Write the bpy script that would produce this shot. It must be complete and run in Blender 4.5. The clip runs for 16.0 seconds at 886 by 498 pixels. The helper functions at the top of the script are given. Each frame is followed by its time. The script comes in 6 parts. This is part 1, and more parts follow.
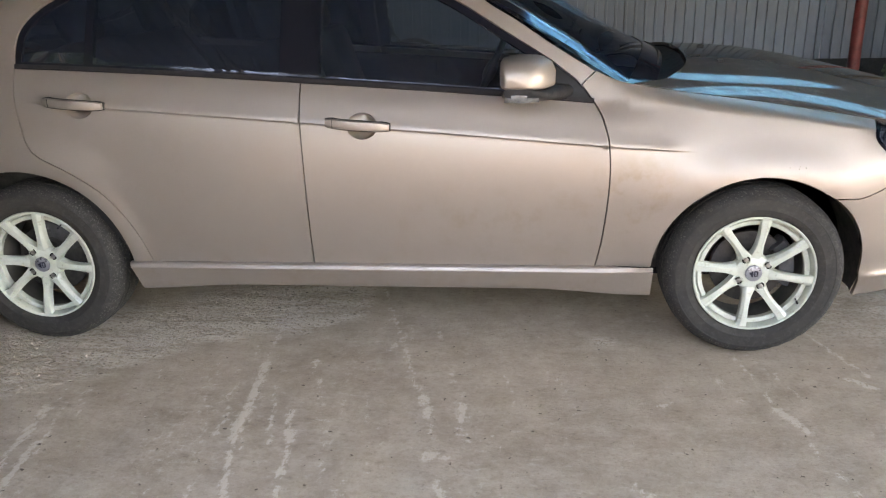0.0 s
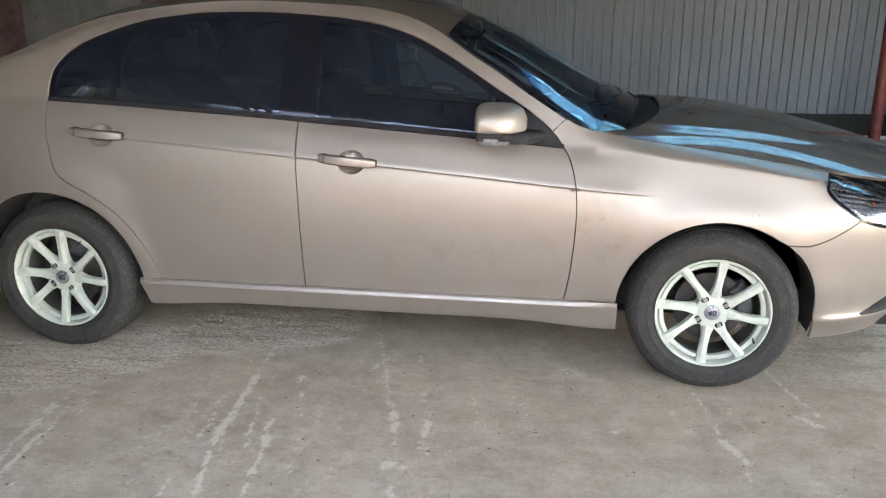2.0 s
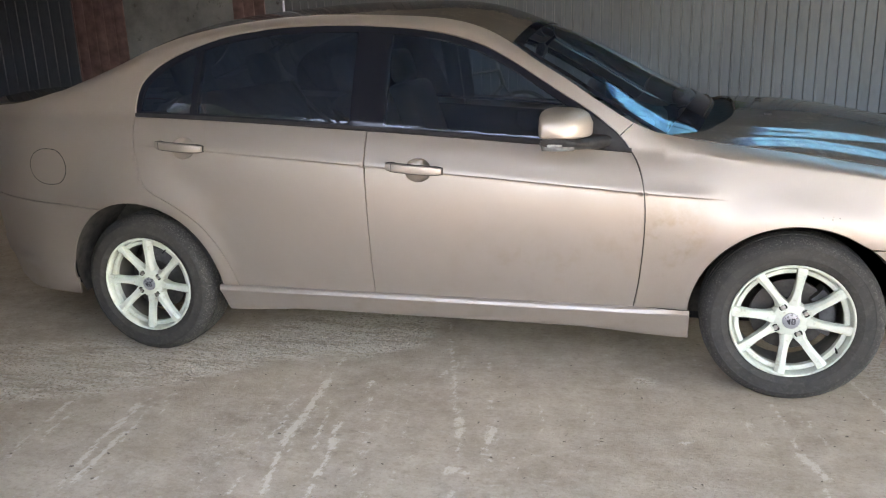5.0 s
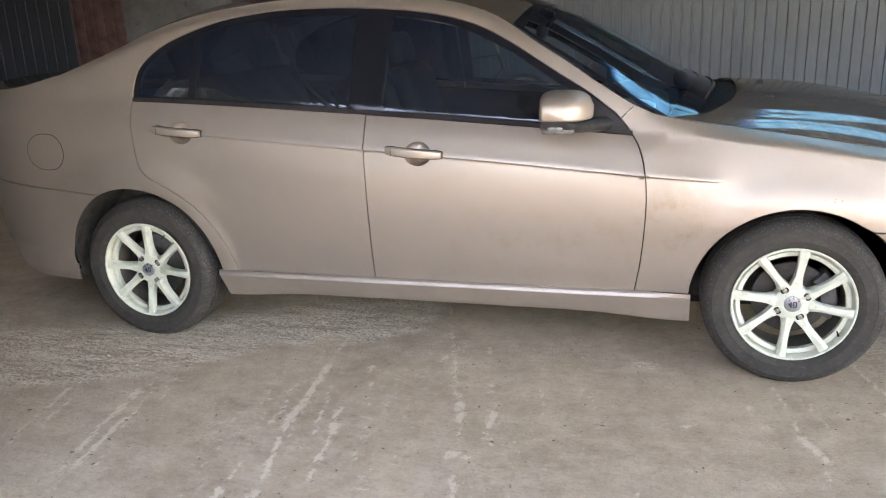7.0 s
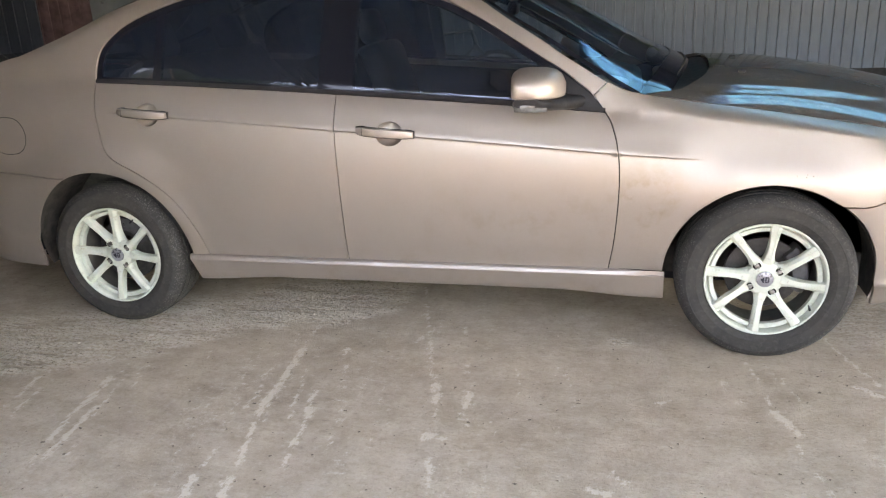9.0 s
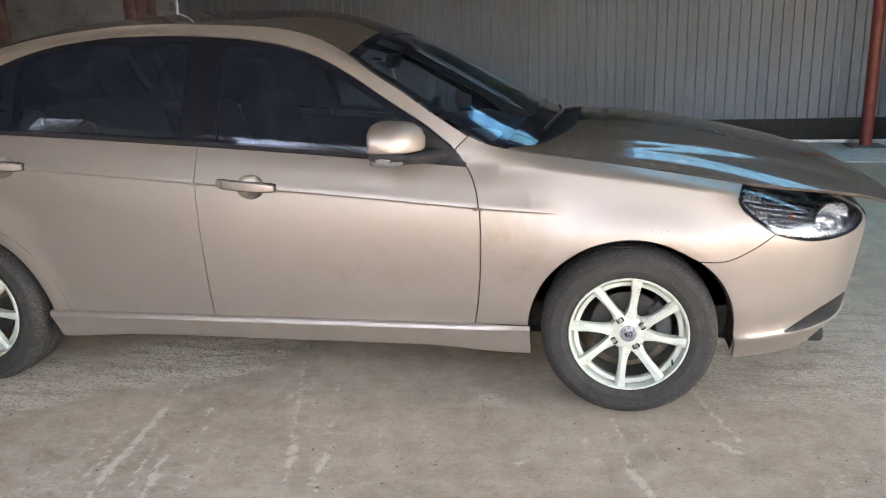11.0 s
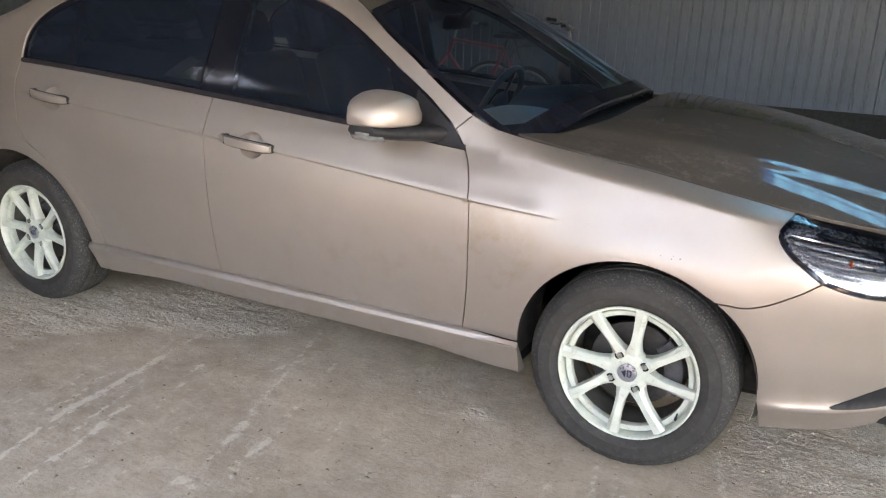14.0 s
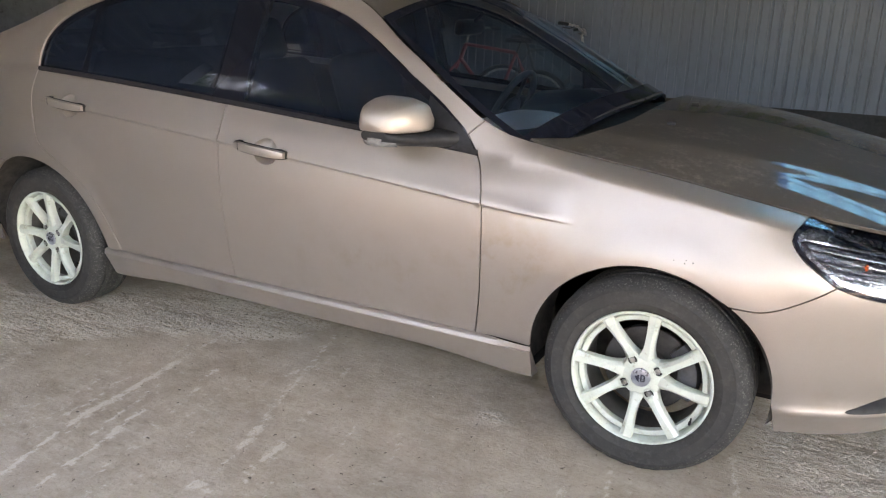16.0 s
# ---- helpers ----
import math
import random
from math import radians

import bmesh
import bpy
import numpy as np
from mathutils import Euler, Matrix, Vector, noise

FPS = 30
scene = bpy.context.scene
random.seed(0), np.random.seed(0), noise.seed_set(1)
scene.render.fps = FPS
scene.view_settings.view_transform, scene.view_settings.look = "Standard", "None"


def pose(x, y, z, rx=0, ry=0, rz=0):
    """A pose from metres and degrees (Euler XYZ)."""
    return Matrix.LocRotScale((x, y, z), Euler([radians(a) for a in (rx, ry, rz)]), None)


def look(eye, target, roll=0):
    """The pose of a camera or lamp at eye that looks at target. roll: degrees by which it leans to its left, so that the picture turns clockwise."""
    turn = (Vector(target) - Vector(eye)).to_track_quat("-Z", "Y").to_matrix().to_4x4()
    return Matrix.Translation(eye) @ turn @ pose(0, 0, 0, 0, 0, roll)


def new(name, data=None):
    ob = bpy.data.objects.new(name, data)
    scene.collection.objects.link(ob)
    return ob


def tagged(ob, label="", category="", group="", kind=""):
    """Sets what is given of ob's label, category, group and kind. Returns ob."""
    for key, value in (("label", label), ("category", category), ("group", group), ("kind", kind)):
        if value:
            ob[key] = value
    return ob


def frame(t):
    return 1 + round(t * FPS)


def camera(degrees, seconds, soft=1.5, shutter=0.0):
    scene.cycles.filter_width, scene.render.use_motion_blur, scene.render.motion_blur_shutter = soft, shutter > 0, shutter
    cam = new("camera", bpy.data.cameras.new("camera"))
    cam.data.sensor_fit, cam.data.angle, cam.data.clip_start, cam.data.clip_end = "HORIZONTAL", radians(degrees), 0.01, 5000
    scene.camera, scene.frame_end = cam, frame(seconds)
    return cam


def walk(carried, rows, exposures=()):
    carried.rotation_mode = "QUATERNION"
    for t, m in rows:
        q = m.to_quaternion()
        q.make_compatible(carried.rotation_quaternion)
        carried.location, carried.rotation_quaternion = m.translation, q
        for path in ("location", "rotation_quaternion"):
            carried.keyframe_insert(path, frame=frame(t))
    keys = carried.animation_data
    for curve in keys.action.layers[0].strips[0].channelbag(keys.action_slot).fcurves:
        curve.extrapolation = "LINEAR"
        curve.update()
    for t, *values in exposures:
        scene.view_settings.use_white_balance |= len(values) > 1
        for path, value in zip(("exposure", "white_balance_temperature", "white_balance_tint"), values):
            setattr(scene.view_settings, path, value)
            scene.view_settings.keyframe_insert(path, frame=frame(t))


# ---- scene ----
import mathutils
cam = camera(58.7, 16.0, soft=1.22)
PATH = [
    (0, (0.515, -3.599, 1.34), (0.32, -1.716, 0.693), -1.4),
    (0.5, (0.554, -3.677, 1.327), (0.273, -1.796, 0.708), -1.2),
    (1, (0.627, -3.796, 1.328), (0.301, -1.931, 0.685), -2.5),
    (1.5, (0.68, -3.84, 1.344), (0.479, -1.95, 0.722), -0.4),
    (2, (0.772, -3.801, 1.37), (0.475, -1.9, 0.822), 0.1),
    (2.5, (0.872, -3.786, 1.349), (0.482, -1.884, 0.87), 0.7),
    (3, (0.892, -3.788, 1.351), (0.482, -1.906, 0.812), -1.6),
    (3.5, (0.893, -3.784, 1.361), (0.462, -1.91, 0.812), -2.2),
    (4, (0.882, -3.791, 1.358), (0.419, -1.919, 0.828), -2.0),
    (4.2, (0.871, -3.794, 1.363), (0.391, -1.924, 0.841), -1.9),
    (6.5, (0.864, -3.787, 1.357), (0.32, -1.939, 0.82), -2.2),
    (7, (0.864, -3.781, 1.355), (0.342, -1.933, 0.797), -2.2),
    (7.5, (0.864, -3.776, 1.351), (0.361, -1.928, 0.773), -2.3),
    (8, (0.869, -3.769, 1.353), (0.377, -1.924, 0.756), -2.4),
    (8.5, (0.87, -3.76, 1.351), (0.391, -1.914, 0.749), -2.4),
    (9, (0.869, -3.753, 1.359), (0.406, -1.907, 0.744), -2.6),
    (9.5, (0.873, -3.758, 1.362), (0.431, -1.903, 0.761), -2.6),
    (10, (0.893, -3.738, 1.369), (0.542, -1.845, 0.829), -2.3),
    (10.1, (0.911, -3.73, 1.36), (0.583, -1.828, 0.835), -2.3),
    (10.2, (0.938, -3.737, 1.371), (0.612, -1.831, 0.861), -2.2),
    (12.3, (1.565, -3.301, 1.363), (0.908, -1.504, 0.783), 1.4),
    (12.5, (1.61, -3.277, 1.374), (0.883, -1.511, 0.78), 1.6),
    (13, (1.675, -3.159, 1.352), (0.91, -1.394, 0.805), 0.7),
    (13.2, (1.653, -3.139, 1.371), (0.964, -1.345, 0.817), 1.4),
    (13.5, (1.725, -3.086, 1.368), (0.976, -1.324, 0.789), 0.6),
    (14, (1.82, -3.041, 1.381), (0.959, -1.342, 0.772), 1.8),
    (14.5, (1.832, -3.039, 1.376), (0.954, -1.337, 0.797), 1.5),
    (15, (1.828, -3.036, 1.376), (0.936, -1.34, 0.805), 1.3),
    (15.5, (1.827, -3.031, 1.375), (0.945, -1.34, 0.772), 1.4),
    (16, (1.824, -3.046, 1.386), (0.932, -1.36, 0.786), 1.3),
]
walk(cam, [(t, look(eye, target, roll)) for t, eye, target, roll in PATH], [(0, 4.57, 9300, 25), (2.5, 4.82, 8850, 21), (8, 4.87, 9400, 25), (12.5, 4.75, 9200, 25), (16, 4.72, 9050, 25)])

# ---- daylight: open sky behind the camera's side and above the far wall ----
SUN_ELEV, SUN_TURN = 36.0, -90.0
world = bpy.data.worlds.new("sky")
scene.world = world
world.use_nodes = True
wn = world.node_tree.nodes
sky = wn.new("ShaderNodeTexSky")
sky.sky_type, sky.sun_disc = "NISHITA", False
sky.sun_elevation, sky.sun_rotation = radians(SUN_ELEV), radians(SUN_TURN)
wn["Background"].inputs["Strength"].default_value = 0.15
world.node_tree.links.new(sky.outputs[0], wn["Background"].inputs["Color"])
sun = new("sun", bpy.data.lights.new("sun", "SUN"))
sun.data.energy, sun.data.angle, sun.data.color = 2.5, radians(0.5), (1.0, 0.95, 0.88)
_e, _a = radians(SUN_ELEV), radians(SUN_TURN)
sun.matrix_basis = look((0, 0, 0), (-math.sin(_a) * math.cos(_e), -math.cos(_a) * math.cos(_e), -math.sin(_e)))


# ---- materials ----
class Mat:
    """A node material with a few shorthands."""

    def __init__(self, name, color=(0.5, 0.5, 0.5), rough=0.5, metal=0.0, **extra):
        self.m = bpy.data.materials.new(name)
        self.m.use_nodes = True
        self.n, self.l = self.m.node_tree.nodes, self.m.node_tree.links
        self.b = self.n["Principled BSDF"]
        self.out = self.n["Material Output"]
        self.set("Base Color", (*color, 1))
        self.set("Roughness", rough)
        self.set("Metallic", metal)
        for k, v in extra.items():
            self.set(k.replace("_", " "), v)
        self.at = None

    def set(self, k, v):
        self.b.inputs[k].default_value = v

    def node(self, kind, **kw):
        nd = self.n.new(kind)
        for k, v in kw.items():
            nd.inputs[k.replace("_", " ")].default_value = v
        return nd

    def coords(self, scale=(1, 1, 1), rot=(0, 0, 0), world_space=False):
        tc = self.n.new("ShaderNodeNewGeometry") if world_space else self.n.new("ShaderNodeTexCoord")
        mp = self.n.new("ShaderNodeMapping")
        mp.inputs["Scale"].default_value = scale
        mp.inputs["Rotation"].default_value = rot
        self.l.new(tc.outputs["Position" if world_space else "Object"], mp.inputs[0])
        return mp.outputs[0]

    def noise(self, scale, detail=4, rough=0.55, at=None, stretch=None, rot=(0, 0, 0), world_space=False):
        nd = self.node("ShaderNodeTexNoise", Scale=scale, Detail=detail, Roughness=rough)
        self.l.new(at or self.coords(stretch or (1, 1, 1), rot, world_space), nd.inputs["Vector"])
        return nd.outputs["Fac"]

    def ramp(self, fac, stops):
        nd = self.n.new("ShaderNodeValToRGB")
        cr = nd.color_ramp
        while len(cr.elements) < len(stops):
            cr.elements.new(0.5)
        for e, (p, c) in zip(cr.elements, stops):
            e.position = p
            e.color = (*c, 1) if not isinstance(c, (int, float)) else (c, c, c, 1)
        self.l.new(fac, nd.inputs[0])
        return nd.outputs[0]

    def mix(self, fac, a, b, mode="MIX"):
        nd = self.n.new("ShaderNodeMixRGB")
        nd.blend_type = mode
        for sock, v in zip(nd.inputs, (fac, a, b)):
            if isinstance(v, (int, float)):
                sock.default_value = v
            elif isinstance(v, tuple):
                sock.default_value = (*v, 1)
            else:
                self.l.new(v, sock)
        return nd.outputs[0]

    def math(self, op, a, b=0.0):
        nd = self.n.new("ShaderNodeMath")
        nd.operation = op
        for sock, v in zip(nd.inputs, (a, b)):
            if isinstance(v, (int, float)):
                sock.default_value = v
            else:
                self.l.new(v, sock)
        return nd.outputs[0]

    def attr(self, name):
        nd = self.n.new("ShaderNodeAttribute")
        nd.attribute_name = name
        return nd.outputs["Fac"]

    def link(self, k, v):
        self.l.new(v, self.b.inputs[k])

    def bump(self, height, strength=0.3, dist=0.01):
        nd = self.node("ShaderNodeBump", Strength=strength, Distance=dist)
        self.l.new(height, nd.inputs["Height"])
        self.l.new(nd.outputs[0], self.b.inputs["Normal"])


def plain(name, color, rough=0.5, metal=0.0, vary=0.15, scale=20.0, bump=0.0, **extra):
    m = Mat(name, color, rough, metal, **extra)
    f = m.noise(scale, 5)
    lo, hi = tuple(c * (1 - vary) for c in color), tuple(min(1, c * (1 + vary)) for c in color)
    m.link("Base Color", m.ramp(f, [(0.3, lo), (0.7, hi)]))
    r = m.noise(scale * 3.1, 3)
    m.link("Roughness", m.ramp(r, [(0.25, max(0.02, rough - 0.08)), (0.75, min(1, rough + 0.1))]))
    if bump:
        m.bump(m.noise(scale * 6, 4), bump, 0.004)
    return m.m


def paint_material():
    m = Mat("champagne_metallic_paint", (0.355, 0.322, 0.305), 0.5, 0.6)
    m.set("Coat Weight", 0.38)
    flake = m.noise(900, 2)
    dust = m.noise(3.2, 6, 0.65)
    grime = m.noise(9, 7, 0.7)
    base = m.ramp(flake, [(0.3, (0.310, 0.266, 0.239)), (0.7, (0.370, 0.317, 0.285))])
    col = m.mix(m.math("MULTIPLY", m.ramp(dust, [(0.45, 0.0), (0.75, 1.0)]), 0.35), base, (0.302, 0.257, 0.226))
    stain = m.math("MULTIPLY", m.ramp(grime, [(0.5, 0.0), (0.72, 1.0)]), m.attr("dust"))
    col = m.mix(stain, col, (0.235, 0.175, 0.125))
    m.link("Base Color", col)
    m.link("Metallic", m.ramp(stain, [(0.0, 0.71), (1.0, 0.25)]))
    m.link("Roughness", m.ramp(grime, [(0.3, 0.45), (0.75, 0.52)]))
    m.link("Coat Roughness", m.ramp(grime, [(0.3, 0.13), (0.8, 0.22)]))
    m.bump(m.noise(240, 3), 0.015, 0.001)
    return m.m


def shaded_hood_material():
    """The same paint darkened for shade on the flat panels, with dry dust in streaks."""
    m = Mat("shade_darkened_dusty_paint", (0.22, 0.185, 0.155), 0.5, 0.1, Specular_IOR_Level=0.1)
    m.set("Coat Weight", 0.6)
    streak = m.noise(5, 8, 0.75, stretch=(1.0, 2.2, 1.0), rot=(0, 0, 0.5))
    spots = m.noise(60, 5, 0.6)
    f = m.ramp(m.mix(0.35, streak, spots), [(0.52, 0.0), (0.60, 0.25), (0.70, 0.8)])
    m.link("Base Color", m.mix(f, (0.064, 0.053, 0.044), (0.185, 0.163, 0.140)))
    m.link("Roughness", m.ramp(f, [(0.0, 0.5), (1.0, 0.65)]))
    m.link("Coat Roughness", m.ramp(f, [(0.0, 0.015), (1.0, 0.15)]))
    m.link("Coat Weight", m.ramp(f, [(0.0, 0.8), (1.0, 0.4)]))
    m.link("Metallic", m.ramp(f, [(0.0, 0.12), (1.0, 0.0)]))
    return m.m


def glass_material(name, tint, rough=0.0, gloss=(0.85, 0.92, 1.0), film=0.03):
    """Thin pane: what is behind shows through the tint, the sheen lies over it."""
    m = bpy.data.materials.new(name)
    m.use_nodes = True
    n, l = m.node_tree.nodes, m.node_tree.links
    n.remove(n["Principled BSDF"])
    tr, gl, mx, fr = (n.new("ShaderNodeBsdf" + k) if k in ("Transparent", "Glossy") else n.new("ShaderNode" + k) for k in ("Transparent", "Glossy", "MixShader", "Fresnel"))
    tr.inputs[0].default_value = (*tint, 1)
    gl.inputs["Color"].default_value = (*gloss, 1)
    gl.inputs["Roughness"].default_value = rough
    fr.inputs["IOR"].default_value = 1.5
    l.new(fr.outputs[0], mx.inputs[0])
    l.new(tr.outputs[0], mx.inputs[1])
    l.new(gl.outputs[0], mx.inputs[2])
    # a thin uneven film of dust, tinted blue to imitate haze and roof reflection
    df, ad, ns, rp = n.new("ShaderNodeBsdfDiffuse"), n.new("ShaderNodeMixShader"), n.new("ShaderNodeTexNoise"), n.new("ShaderNodeMapRange")
    df.inputs[0].default_value = (0.17, 0.25, 0.40, 1)
    ns.inputs["Scale"].default_value, ns.inputs["Detail"].default_value = 6.0, 5.0
    rp.inputs["From Min"].default_value, rp.inputs["From Max"].default_value = 0.3, 0.75
    rp.inputs["To Min"].default_value, rp.inputs["To Max"].default_value = film * 0.7, film * 1.4
    l.new(ns.outputs[0], rp.inputs["Value"])
    l.new(rp.outputs[0], ad.inputs[0])
    l.new(mx.outputs[0], ad.inputs[1])
    l.new(df.outputs[0], ad.inputs[2])
    l.new(ad.outputs[0], n["Material Output"].inputs[0])
    return m


PAINT = paint_material()
HOOD_PAINT_SHADED = shaded_hood_material()
BLACK_PLASTIC = plain("black_plastic", (0.014, 0.0145, 0.017), 0.5, vary=0.3, scale=40, Specular_IOR_Level=0.2)
BLACK_GLOSS = Mat("black_gloss_trim", (0.007, 0.008, 0.012), 0.05, 0.0, Specular_IOR_Level=0.25).m
RUBBER_SEAL = plain("rubber_seal", (0.016, 0.015, 0.017), 0.6, vary=0.3, scale=60, Specular_IOR_Level=0.15)
UNDERBODY = plain("underbody_black", (0.01, 0.01, 0.01), 0.85, vary=0.4, scale=12)
LINER = plain("arch_liner", (0.045, 0.040, 0.035), 0.8, vary=0.5, scale=25, bump=0.3)


def rim_material():
    """Ivory paint with brake dust and brown grime in patches."""
    m = Mat("ivory_white_rim_paint", (0.43, 0.458, 0.398), 0.36, Coat_Weight=0.3)
    f = m.noise(16, 7, 0.72)
    g = m.noise(60, 5, 0.7)
    col = m.ramp(f, [(0.35, (0.40, 0.421, 0.361)), (0.6, (0.475, 0.503, 0.440))])
    col = m.mix(m.ramp(f, [(0.30, 0.55), (0.42, 0.0)]), col, (0.20, 0.165, 0.11))
    m.link("Base Color", m.mix(m.ramp(g, [(0.28, 0.5), (0.40, 0.0)]), col, (0.17, 0.145, 0.105)))
    return m.m


RIM_WHITE = rim_material()
# barrel coloured dark so that the recess behind the spokes looks shaded
RIM_BARREL_SHADE = plain("rim_barrel_shade_dark", (0.085, 0.08, 0.07), 0.5, vary=0.25, scale=18)
STEEL = plain("worn_steel", (0.34, 0.33, 0.31), 0.38, 1.0, vary=0.25, scale=30)
DISC = plain("brake_disc_iron", (0.05, 0.047, 0.045), 0.5, 0.5, vary=0.3, scale=40)
CALIPER = plain("cast_caliper", (0.05, 0.05, 0.053), 0.6, 0.2, vary=0.3, scale=40)
CAP_GREY = plain("cap_silver", (0.26, 0.27, 0.30), 0.3, 0.6, vary=0.08)
CAP_BLUE = plain("cap_dark_blue", (0.012, 0.014, 0.03), 0.3, vary=0.1)
CABIN = plain("cabin_charcoal", (0.007, 0.0075, 0.009), 0.6, vary=0.25, scale=30)
CABIN_GREY = plain("dashboard_grey", (0.040, 0.048, 0.052), 0.5, vary=0.15, scale=40)
# pale colour imitates daylight falling on the dashboard top
LIT_PATCH_GREY = plain("dash_lit_patch_grey", (0.64, 0.71, 0.73), 0.45, vary=0.12, scale=50)
SEAT_CLOTH = plain("dark_seat_cloth", (0.005, 0.0055, 0.007), 0.8, vary=0.3, scale=80)
REFLECTOR = plain("lamp_reflector", (0.88, 0.89, 0.91), 0.16, 0.8, vary=0.03)
LAMP_CHROME = plain("lamp_bowl_chrome", (0.68, 0.69, 0.71), 0.26, 0.8, vary=0.25, scale=35)
AMBER = plain("amber_bulb", (0.75, 0.10, 0.02), 0.2, vary=0.1)
MIRROR_GLASS = plain("mirror_silver", (0.8, 0.8, 0.82), 0.03, 1.0, vary=0.02)
LENS_GREY = plain("clear_lens_grey", (0.17, 0.175, 0.18), 0.15, 0.3, vary=0.3, scale=60)
NUT = plain("nut_steel", (0.30, 0.29, 0.27), 0.35, 0.9, vary=0.3)
PANE_FRONT = glass_material("front_tint_glass", (0.50, 0.57, 0.59))
PANE_DARK = glass_material("dark_tint_glass", (0.04, 0.045, 0.055), film=0.035)
PANE_SCREEN = glass_material("windscreen_glass", (0.86, 0.94, 0.96), film=0.022)
PANE_LENS = glass_material("lamp_lens_clear", (0.90, 0.91, 0.92), gloss=(1, 1, 1), film=0.02)
TAIL_RED = plain("tail_lamp_red", (0.35, 0.01, 0.01), 0.15, vary=0.1)


def translucent_material(name, color):
    """Plastic roofing that lets daylight through, scattered and coloured."""
    m = bpy.data.materials.new(name)
    m.use_nodes = True
    n, l = m.node_tree.nodes, m.node_tree.links
    tr, df, mx = n.new("ShaderNodeBsdfTranslucent"), n["Principled BSDF"], n.new("ShaderNodeMixShader")
    tr.inputs[0].default_value = (*color, 1)
    df.inputs["Base Color"].default_value = (*color, 1)
    df.inputs["Roughness"].default_value = 0.35
    mx.inputs[0].default_value = 0.8
    l.new(df.outputs[0], mx.inputs[1])
    l.new(tr.outputs[0], mx.inputs[2])
    l.new(mx.outputs[0], n["Material Output"].inputs[0])
    return m


BLUE_SHEET = translucent_material("blue_translucent_sheet", (0.065, 0.28, 0.45))
PALE_FILL_SHEET = translucent_material("pale_translucent_sheet", (0.16, 0.17, 0.175))
RED_OXIDE = plain("red_oxide_paint", (0.16, 0.022, 0.018), 0.5, vary=0.35, scale=9, bump=0.15)


def tyre_material():
    """Rubber with a dusty flank and a darker shoulder flecked with grit."""
    m = Mat("worn_tyre_rubber", (0.05, 0.048, 0.046), 0.8, Specular_IOR_Level=0.3)
    f = m.noise(9, 7, 0.7)
    d = m.noise(55, 6, 0.7)
    tc, sp = m.n.new("ShaderNodeTexCoord"), m.n.new("ShaderNodeSeparateXYZ")
    m.l.new(tc.outputs["Object"], sp.inputs[0])
    r = m.math("SQRT", m.math("ADD", m.math("MULTIPLY", sp.outputs[0], sp.outputs[0]), m.math("MULTIPLY", sp.outputs[2], sp.outputs[2])))
    flank = m.ramp(m.math("MULTIPLY", m.math("SUBTRACT", m.math("ADD", r, m.math("MULTIPLY", f, 0.02)), 0.2), 5.0), [(0.05, 0.25), (0.25, 1.0), (0.42, 0.9), (0.56, 0.0)])
    col = m.ramp(f, [(0.3, (0.019, 0.0185, 0.0185)), (0.6, (0.029, 0.0275, 0.0265))])
    col = m.mix(m.math("MULTIPLY", flank, m.ramp(f, [(0.36, 0.15), (0.62, 1.0)])), col, (0.034, 0.0315, 0.029))
    fleck = m.math("MULTIPLY", m.ramp(m.noise(170, 3, 0.65), [(0.56, 0.0), (0.66, 0.65)]), m.ramp(flank, [(0.0, 1.0), (0.35, 0.03)]))
    col = m.mix(m.ramp(d, [(0.50, 0.0), (0.68, 0.55)]), col, (0.060, 0.055, 0.050))
    m.link("Base Color", m.mix(fleck, col, (0.14, 0.132, 0.122)))
    m.bump(d, 0.35, 0.003)
    return m.m


def sheet_material(name, color, dirt):
    m = Mat(name, color, 0.45, 0.0)
    f = m.noise(0.9, 6, 0.6, stretch=(1, 1, 0.45))
    g = m.noise(14, 6, 0.65, stretch=(1.6, 1, 0.35))
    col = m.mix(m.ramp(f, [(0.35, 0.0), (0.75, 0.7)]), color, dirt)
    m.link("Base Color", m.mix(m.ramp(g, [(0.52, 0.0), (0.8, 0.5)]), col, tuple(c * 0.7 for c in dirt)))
    m.link("Roughness", m.ramp(g, [(0.3, 0.4), (0.8, 0.6)]))
    return m.m


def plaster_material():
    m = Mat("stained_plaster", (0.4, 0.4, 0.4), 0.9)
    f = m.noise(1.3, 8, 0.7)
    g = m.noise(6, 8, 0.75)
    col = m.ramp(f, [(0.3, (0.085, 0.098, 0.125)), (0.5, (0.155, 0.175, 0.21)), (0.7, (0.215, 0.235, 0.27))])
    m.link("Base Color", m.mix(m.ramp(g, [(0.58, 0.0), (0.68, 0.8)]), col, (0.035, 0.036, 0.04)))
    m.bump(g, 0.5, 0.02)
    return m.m


